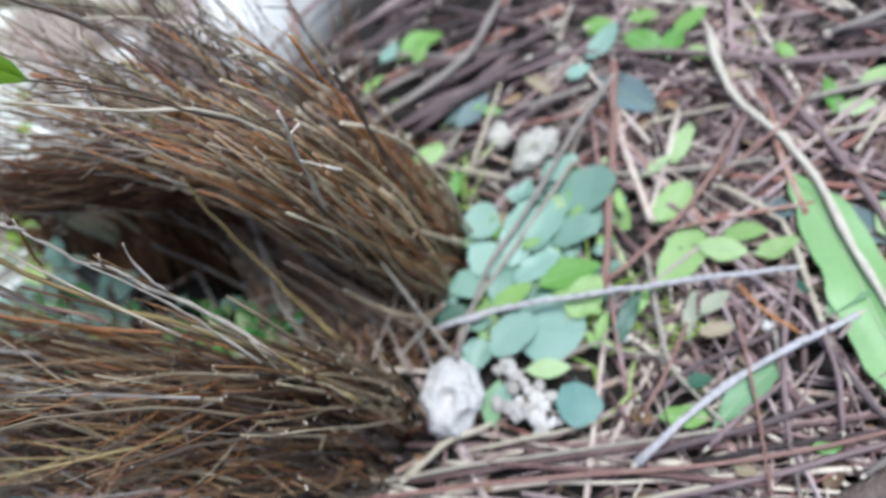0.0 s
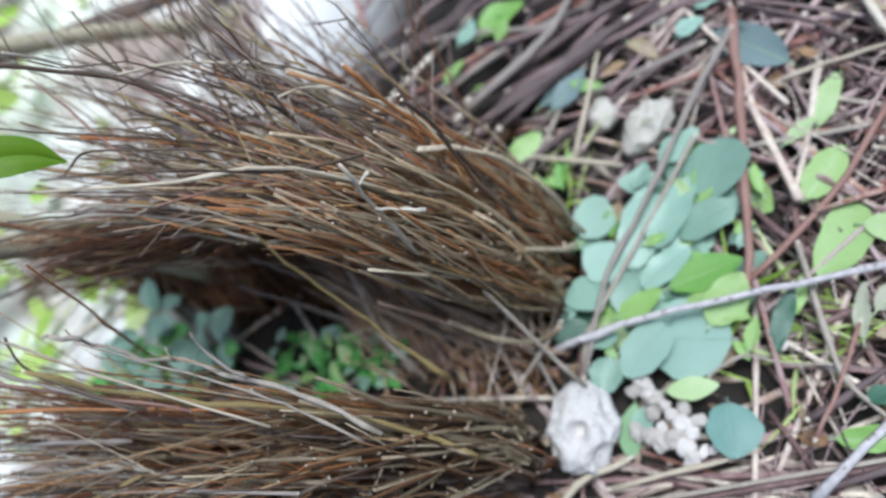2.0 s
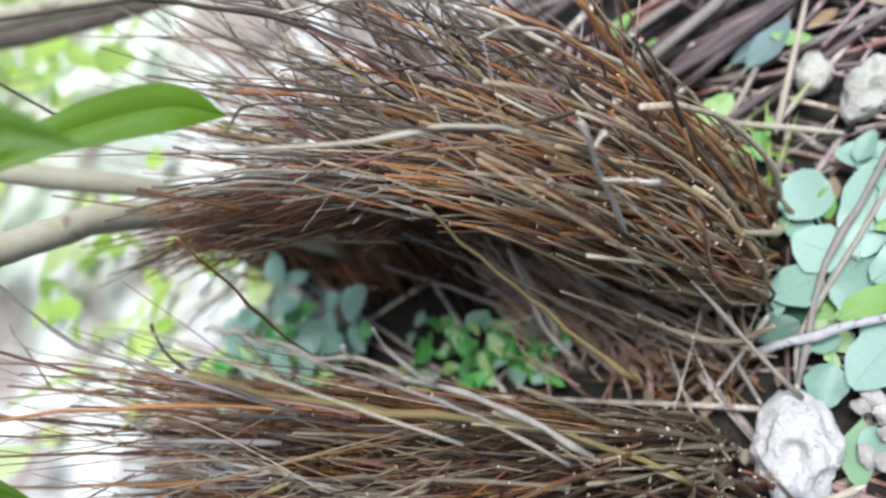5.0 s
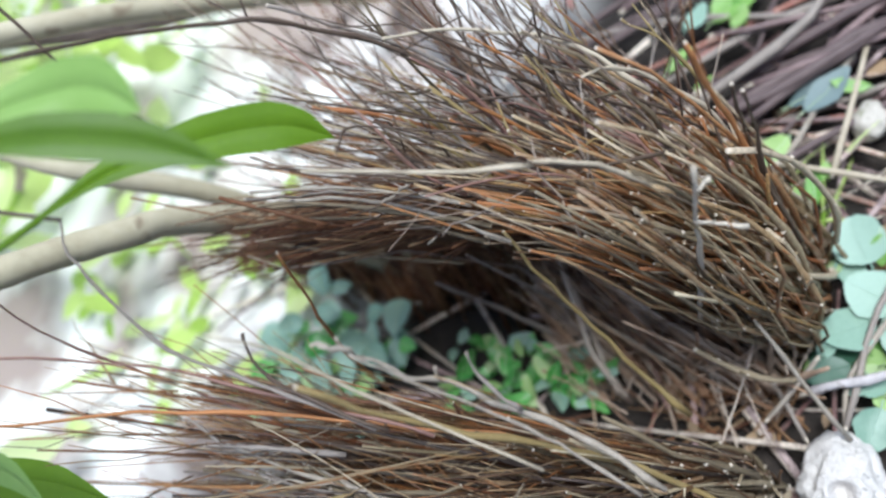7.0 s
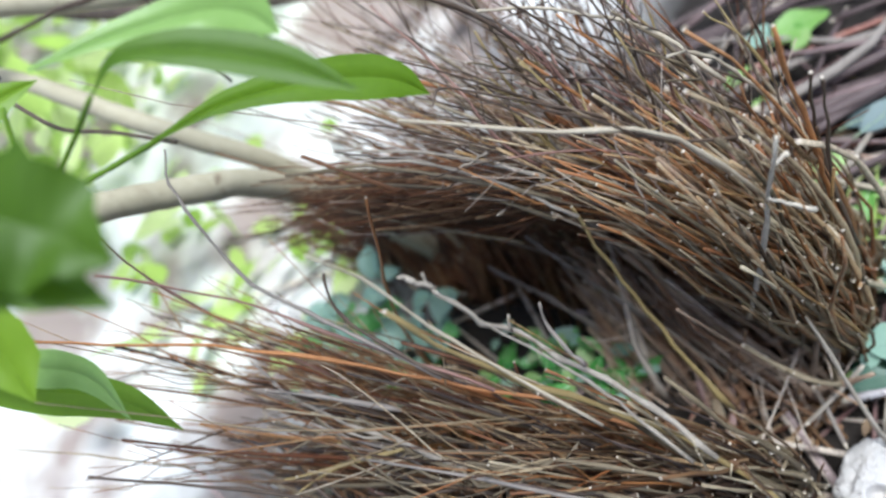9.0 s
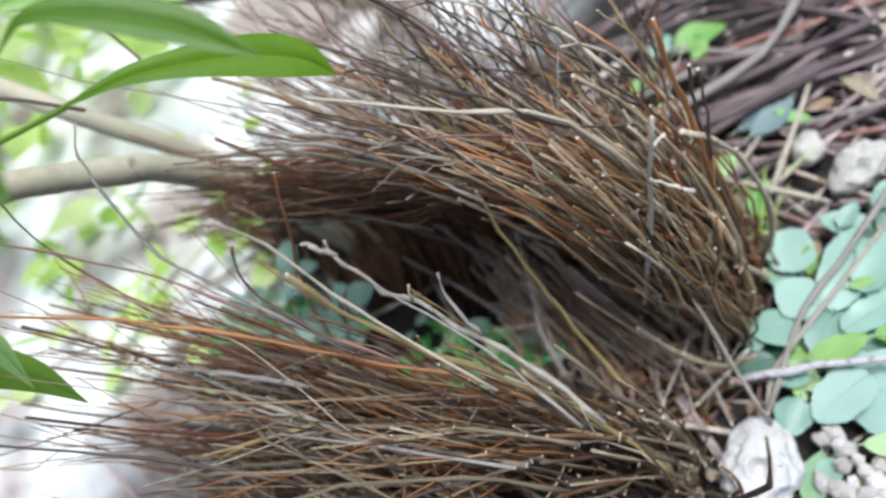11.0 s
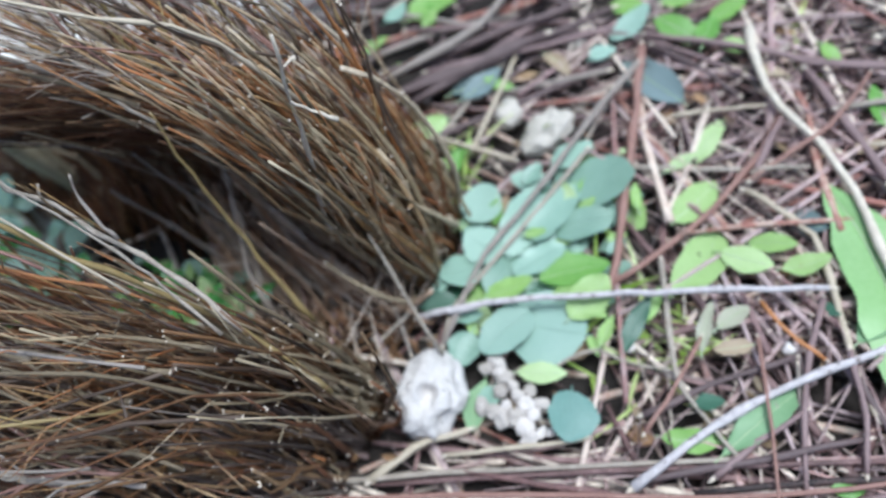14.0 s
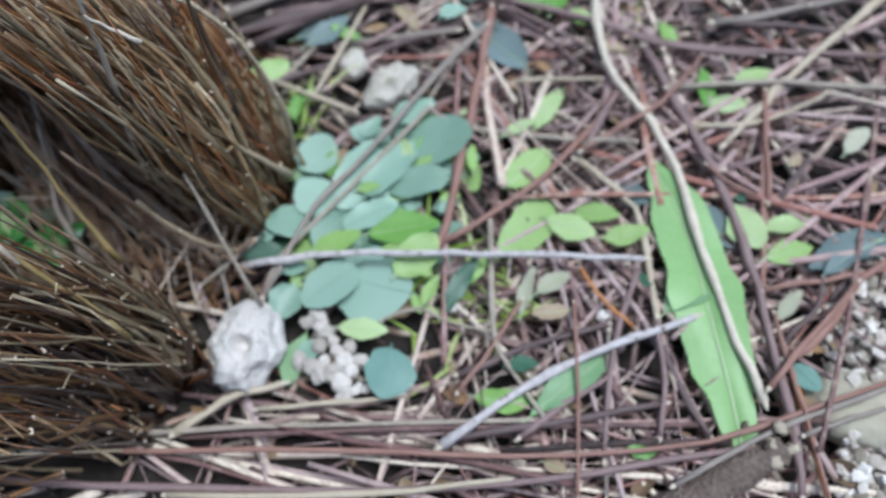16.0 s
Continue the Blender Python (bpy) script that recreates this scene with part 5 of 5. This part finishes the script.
def forked_twig(wall, kind, r, base, tip, seed):
    """A crooked twig with two side shoots, lying on a wall or standing out of it."""
    dice = random.Random(seed)
    s = Shape()
    inv = Matrix.Translation(wall.location).inverted()
    way = crooked(inv @ Vector(base), inv @ Vector(tip), 9, 0.14)
    s.tube(way, knotty(10, r, r * 0.55, 0.5), 6)
    d = way[-1] - way[0]
    for k in dice.sample((3, 4, 5, 6, 7), 2):
        side = Vector((dice.uniform(-0.6, 0.6), dice.uniform(-0.3, 0.5), dice.uniform(-0.1, 0.5))) * d.length * 0.35
        s.tube(crooked(way[k], way[k] + d * 0.2 + side, 5, 0.12), knotty(6, r * 0.7, r * 0.4, 0.4), 5)
    for k in (2, 5, 8):
        s.knob(way[k] + Vector((0, 0, r * 0.7)), r * 0.8)
    ob = new("forked_twig", s.mesh("forked_twig", barks[kind], cut_wood=cut_wood))
    ob.parent = wall
    tagged(ob, {"olive": "yellowish-olive forked twig", "dark": "blackish forked twig", "pale": "bleached grey forked twig", "drab": "drab brown forked twig", "grey": "grey forked twig", "orange": "orange-brown forked twig", "red": "reddish forked twig"}[kind])


for i in range(34):
    x = U(-0.23, -0.11)
    z = 0.235 + (x + 0.11) * 1.0 + U(-0.02, 0.025)
    y = U(0.03, 0.24)
    far = Vector((N(-0.12, 0.22), 1, N(0.35, 0.2))).normalized() * U(0.05, 0.15)
    forked_twig(left_wall, rng.choice(("olive", "drab", "pale", "grey", "drab", "dark", "red", "drab")), U(0.0009, 0.0019), (x, y, z), (x + far.x, y + far.y, z + far.z), i)
for i in range(18):
    x, y, z = U(0.05, 0.15), U(0.0, 0.2), U(0.22, 0.27)
    far = Vector((N(0.05, 0.25), U(0.1, 0.8), 1)).normalized() * U(0.07, 0.15)
    forked_twig(right_wall, rng.choice(("red", "dark", "drab", "orange", "olive", "red", "grey")), U(0.0009, 0.0014), (x, y, z), (x + far.x, y + far.y, z + far.z), 100 + i)


# ---- leaves laid in the avenue and on the far court ----
def avenue_leaves():
    """Glossy green leaves heaped in the avenue, paler ones at its far end."""
    for i in range(120):
        if i < 64:
            x, y, z = U(-0.035, 0.025), U(0.16, 0.31), U(0.004, 0.024)
            kind = rng.choice(("gloss", "gloss", "gloss", "round", "lime"))
            ln, wide = U(0.016, 0.03), U(0.38, 0.6)
        else:
            x, y = N(-0.01, 0.03), U(0.36, 0.52)
            z = U(0.008, 0.03) + 0.16 * (y - 0.36)
            kind = rng.choice(("round", "gloss", "biground", "round", "lime"))
            ln, wide = U(0.022, 0.04), U(0.55, 0.85)
        a, up = U(0, 6.28), U(-0.3, 0.9)
        s = Shape()
        s.leaf((x, y, z), (math.cos(a), math.sin(a), up), (N(-0.2, 0.5), N(-0.3, 0.5), 1), ln, ln * wide, U(0, 0.5), U(0.1, 0.5), U(0, 0.05), n=8, stalk=0)
        leaf = thing("leaf", s, leaf_green[kind], {"gloss": "glossy bright green pointed leaf in the avenue", "lime": "yellowish-green leaf in the avenue"}.get(kind, "pale grey-green leaf in the avenue"), "leaf", "leaves in the avenue")
        rib = Shape()
        rib.tube([s.v[5 * k + 2] + Vector((0, 0, 0.0002)) for k in range(8)], [0.0005 - 0.00004 * k for k in range(8)], 4)
        part("midrib", rib, rib_mat, leaf)
    for i in range(12):
        x, y, a, ln = U(-0.27, -0.16), U(0.28, 0.46), U(0, 6.28), U(0.02, 0.035)
        ground_leaf(rng.choice(["round", "biground", "teal"]), (x, y), (x + ln * math.cos(a), y + ln * math.sin(a)), U(0.6, 0.85), 0.008)


avenue_leaves()
for i in range(12):
    x, y, a, ln = U(-0.27, -0.2), U(0.3, 0.56), U(0, 6.28), U(0.025, 0.042)
    ground_leaf(rng.choice(("round", "biground", "green")), (x, y), (x + ln * math.cos(a), y + ln * math.sin(a)), U(0.5, 0.8), 0.006)


# ---- the shrub behind: pale stems, twigs, large leaves hanging over the bower, foliage ----
def shrub():
    root = new("shrub")
    tagged(root, "shrub with smooth pale stems and light green leaves behind the bower", "shrub")
    root.location = (0.1, 0.5, 0)
    inv = Matrix.Translation(root.location).inverted()

    def limb(name, pts, r, taper, material, sides=14, label=""):
        s = Shape()
        path = smooth_path([inv @ Vector(p) for p in pts], 6)
        s.tube(path, [r * (1 - taper * i / len(path)) * (1 + U(-0.04, 0.04)) for i in range(len(path))], sides)
        part(name, s, material, root, label)

    limb("stem", [(0.1, 0.39, -0.02), (0.07, 0.4, 0.18), (0.031, 0.406, 0.284), (0.005, 0.41, 0.322), (-0.015, 0.418, 0.347), (-0.042, 0.428, 0.378), (-0.075, 0.449, 0.408), (-0.14, 0.5, 0.47), (-0.18, 0.65, 0.62), (-0.16, 0.9, 1.0)], 0.0118, 0.15, stem_bark)
    limb("stem", [(0.1, 0.42, -0.02), (0.085, 0.44, 0.2), (0.061, 0.482, 0.31), (0.057, 0.51, 0.345), (0.07, 0.58, 0.362), (0.09, 0.68, 0.375), (0.1, 0.85, 0.42), (0.1, 1.1, 0.6)], 0.0095, 0.2, stem_bark)
    limb("stem", [(0.52, 0.5, -0.03), (0.437, 0.5, 0.05), (0.337, 0.5, 0.179), (0.219, 0.55, 0.323), (0.137, 0.62, 0.412), (0.02, 0.75, 0.56), (-0.05, 0.95, 0.85)], 0.0115, 0.2, stem_bark)
    limb("branch", [(-0.17, 0.8, 0.84), (-0.16, 0.6, 0.68), (-0.15, 0.4, 0.56), (-0.115, 0.296, 0.487)], 0.004, 0.5, barks["grey"], 8)
    limb("stem", [(0.1, 1.2, 0.8), (0.25, 0.8, 0.3), (0.525, 0.55, 0.026), (0.465, 0.5, 0.04), (0.389, 0.42, 0.05), (0.326, 0.360, -0.03)], 0.0115, 0.1, rough_bark)
    limb("branch", [(-0.16, 0.6, 0.68), (-0.2, 0.42, 0.58), (-0.16, 0.25, 0.6), (-0.147, 0.197, 0.58)], 0.003, 0.4, barks["grey"], 8)
    limb("branch", [(-0.2, 0.42, 0.58), (-0.19, 0.39, 0.5), (-0.18, 0.371, 0.452)], 0.0025, 0.4, barks["grey"], 8)
    limb("twig", [(-0.15, 0.5, 0.62), (-0.03, 0.396, 0.507), (-0.038, 0.363, 0.5), (-0.049, 0.324, 0.481), (-0.049, 0.286, 0.475), (-0.05, 0.244, 0.465)], 0.0014, 0.3, barks["dark"], 6, "blackish twig")
    limb("twig", [(0.12, 0.9, 0.55), (0.15, 0.65, 0.64), (0.132, 0.45, 0.551), (0.102, 0.414, 0.456), (0.085, 0.401, 0.411), (0.072, 0.378, 0.361)], 0.0016, 0.3, barks["dark"], 6, "blackish twig")
    stalk = leaf_green["shrub"]
    limb("leaf_stalk", [(-0.052, 0.249, 0.471), (-0.074, 0.268, 0.478), (-0.093, 0.284, 0.485), (-0.115, 0.296, 0.487)], 0.0017, 0.0, stalk, 6)
    limb("leaf_stalk", [(-0.064, 0.227, 0.52), (-0.078, 0.249, 0.507), (-0.096, 0.272, 0.495), (-0.115, 0.296, 0.487)], 0.0012, 0.0, stalk, 6)
    limb("leaf_stalk", [(-0.061, 0.309, 0.515), (-0.08, 0.303, 0.5), (-0.094, 0.298, 0.491), (-0.115, 0.296, 0.487)], 0.0012, 0.0, stalk, 6)
    # The tone picks the plain, shade-coloured or sheen-coloured copy of the leaf.
    for tone, wave, width, nrm, pts in (
        ("shrub", 0.05, 0.024, (-0.4, -0.3, 0.8), [(-0.053, 0.250, 0.472), (-0.022, 0.234, 0.457), (0.006, 0.207, 0.433), (0.023, 0.183, 0.410), (0.026, 0.168, 0.390)]),
        ("shrub_shaded", 0.05, 0.019, (-0.2, -0.1, 0.9), [(-0.064, 0.227, 0.520), (-0.049, 0.211, 0.526), (-0.040, 0.188, 0.516), (-0.034, 0.158, 0.497), (-0.037, 0.126, 0.477)]),
        ("shrub_sheen", 0.06, 0.024, (-0.4, -0.2, 0.9), [(-0.061, 0.250, 0.537), (-0.037, 0.222, 0.526), (-0.019, 0.192, 0.514), (-0.018, 0.171, 0.508), (-0.025, 0.154, 0.501)]),
        ("shrub_shaded", 0.3, 0.046, (-0.2, -0.8, 0.6), [(-0.147, 0.197, 0.58), (-0.139, 0.176, 0.562), (-0.137, 0.155, 0.546), (-0.140, 0.136, 0.535)]),
        ("shrub_shaded", 0.12, 0.024, (-0.2, -0.8, 0.6), [(-0.147, 0.197, 0.58), (-0.151, 0.179, 0.553), (-0.149, 0.163, 0.537), (-0.150, 0.146, 0.522)]),
        ("shrub_shaded", 0.06, 0.025, (-0.1, -0.6, 0.7), [(-0.180, 0.371, 0.452), (-0.176, 0.356, 0.416), (-0.165, 0.331, 0.373), (-0.169, 0.309, 0.339)]),
        ("shrub_sheen", 0.06, 0.02, (-0.3, -0.3, 0.9), [(-0.178, 0.371, 0.453), (-0.167, 0.320, 0.441), (-0.161, 0.305, 0.416), (-0.175, 0.287, 0.392)]),
        ("shrub", 0.1, 0.03, (-0.1, -0.6, 0.7), [(-0.147, 0.3, 0.53), (-0.165, 0.275, 0.484), (-0.182, 0.262, 0.462)]),
        ("shrub", 0.1, 0.02, (-0.2, -0.6, 0.6), [(-0.09, 0.327, 0.522), (-0.075, 0.325, 0.519), (-0.056, 0.319, 0.515), (-0.039, 0.310, 0.507)]),
    ):
        s = Shape()
        s.blade([inv @ Vector(p) for p in pts], nrm, width, 0.06, 1.6 if pts[0][2] > 0.465 and pts[0][1] < 0.26 and pts[0][0] > -0.1 else 0.9, wave, 1.25)
        part("large_leaf", s, leaf_green[tone], root, {"shrub": "large glossy bright green leaf", "shrub_shaded": "large glossy green leaf, coloured darker as if shaded", "shrub_sheen": "large green leaf with a sky sheen painted into its colour"}[tone])
    s = Shape()
    for i in range(1050):
        c = Vector((N(0.38, 0.4), 1.35 + N(0, 0.4), abs(N(0.1, 0.35))))
        if c.y < 0.72 or c.z > 0.3 + (c.y - 0.7) * 0.6 or (c.x < 0.0 and rng.random() < 0.75):
            continue
        d = Vector((N(0, 1), N(0, 1), N(-0.2, 0.6)))
        s.leaf(inv @ c, d, (N(0, 0.5), N(-0.3, 0.5), 1), U(0.05, 0.1), U(0.025, 0.05), U(0, 0.2), 0.2, n=4)
    for i in range(45):
        c = Vector((N(0.07, 0.09), U(0.5, 0.95), U(0.005, 0.03)))
        s.leaf(inv @ c, (N(0, 1), N(0, 1), N(0.1, 0.2)), (N(0, 0.4), N(-0.2, 0.4), 1), U(0.03, 0.06), U(0.018, 0.035), U(0, 0.2), 0.15, n=4)
    ob = part("foliage", s, foliage_mat, root)
    tagged(ob, kind="stuff")


shrub()
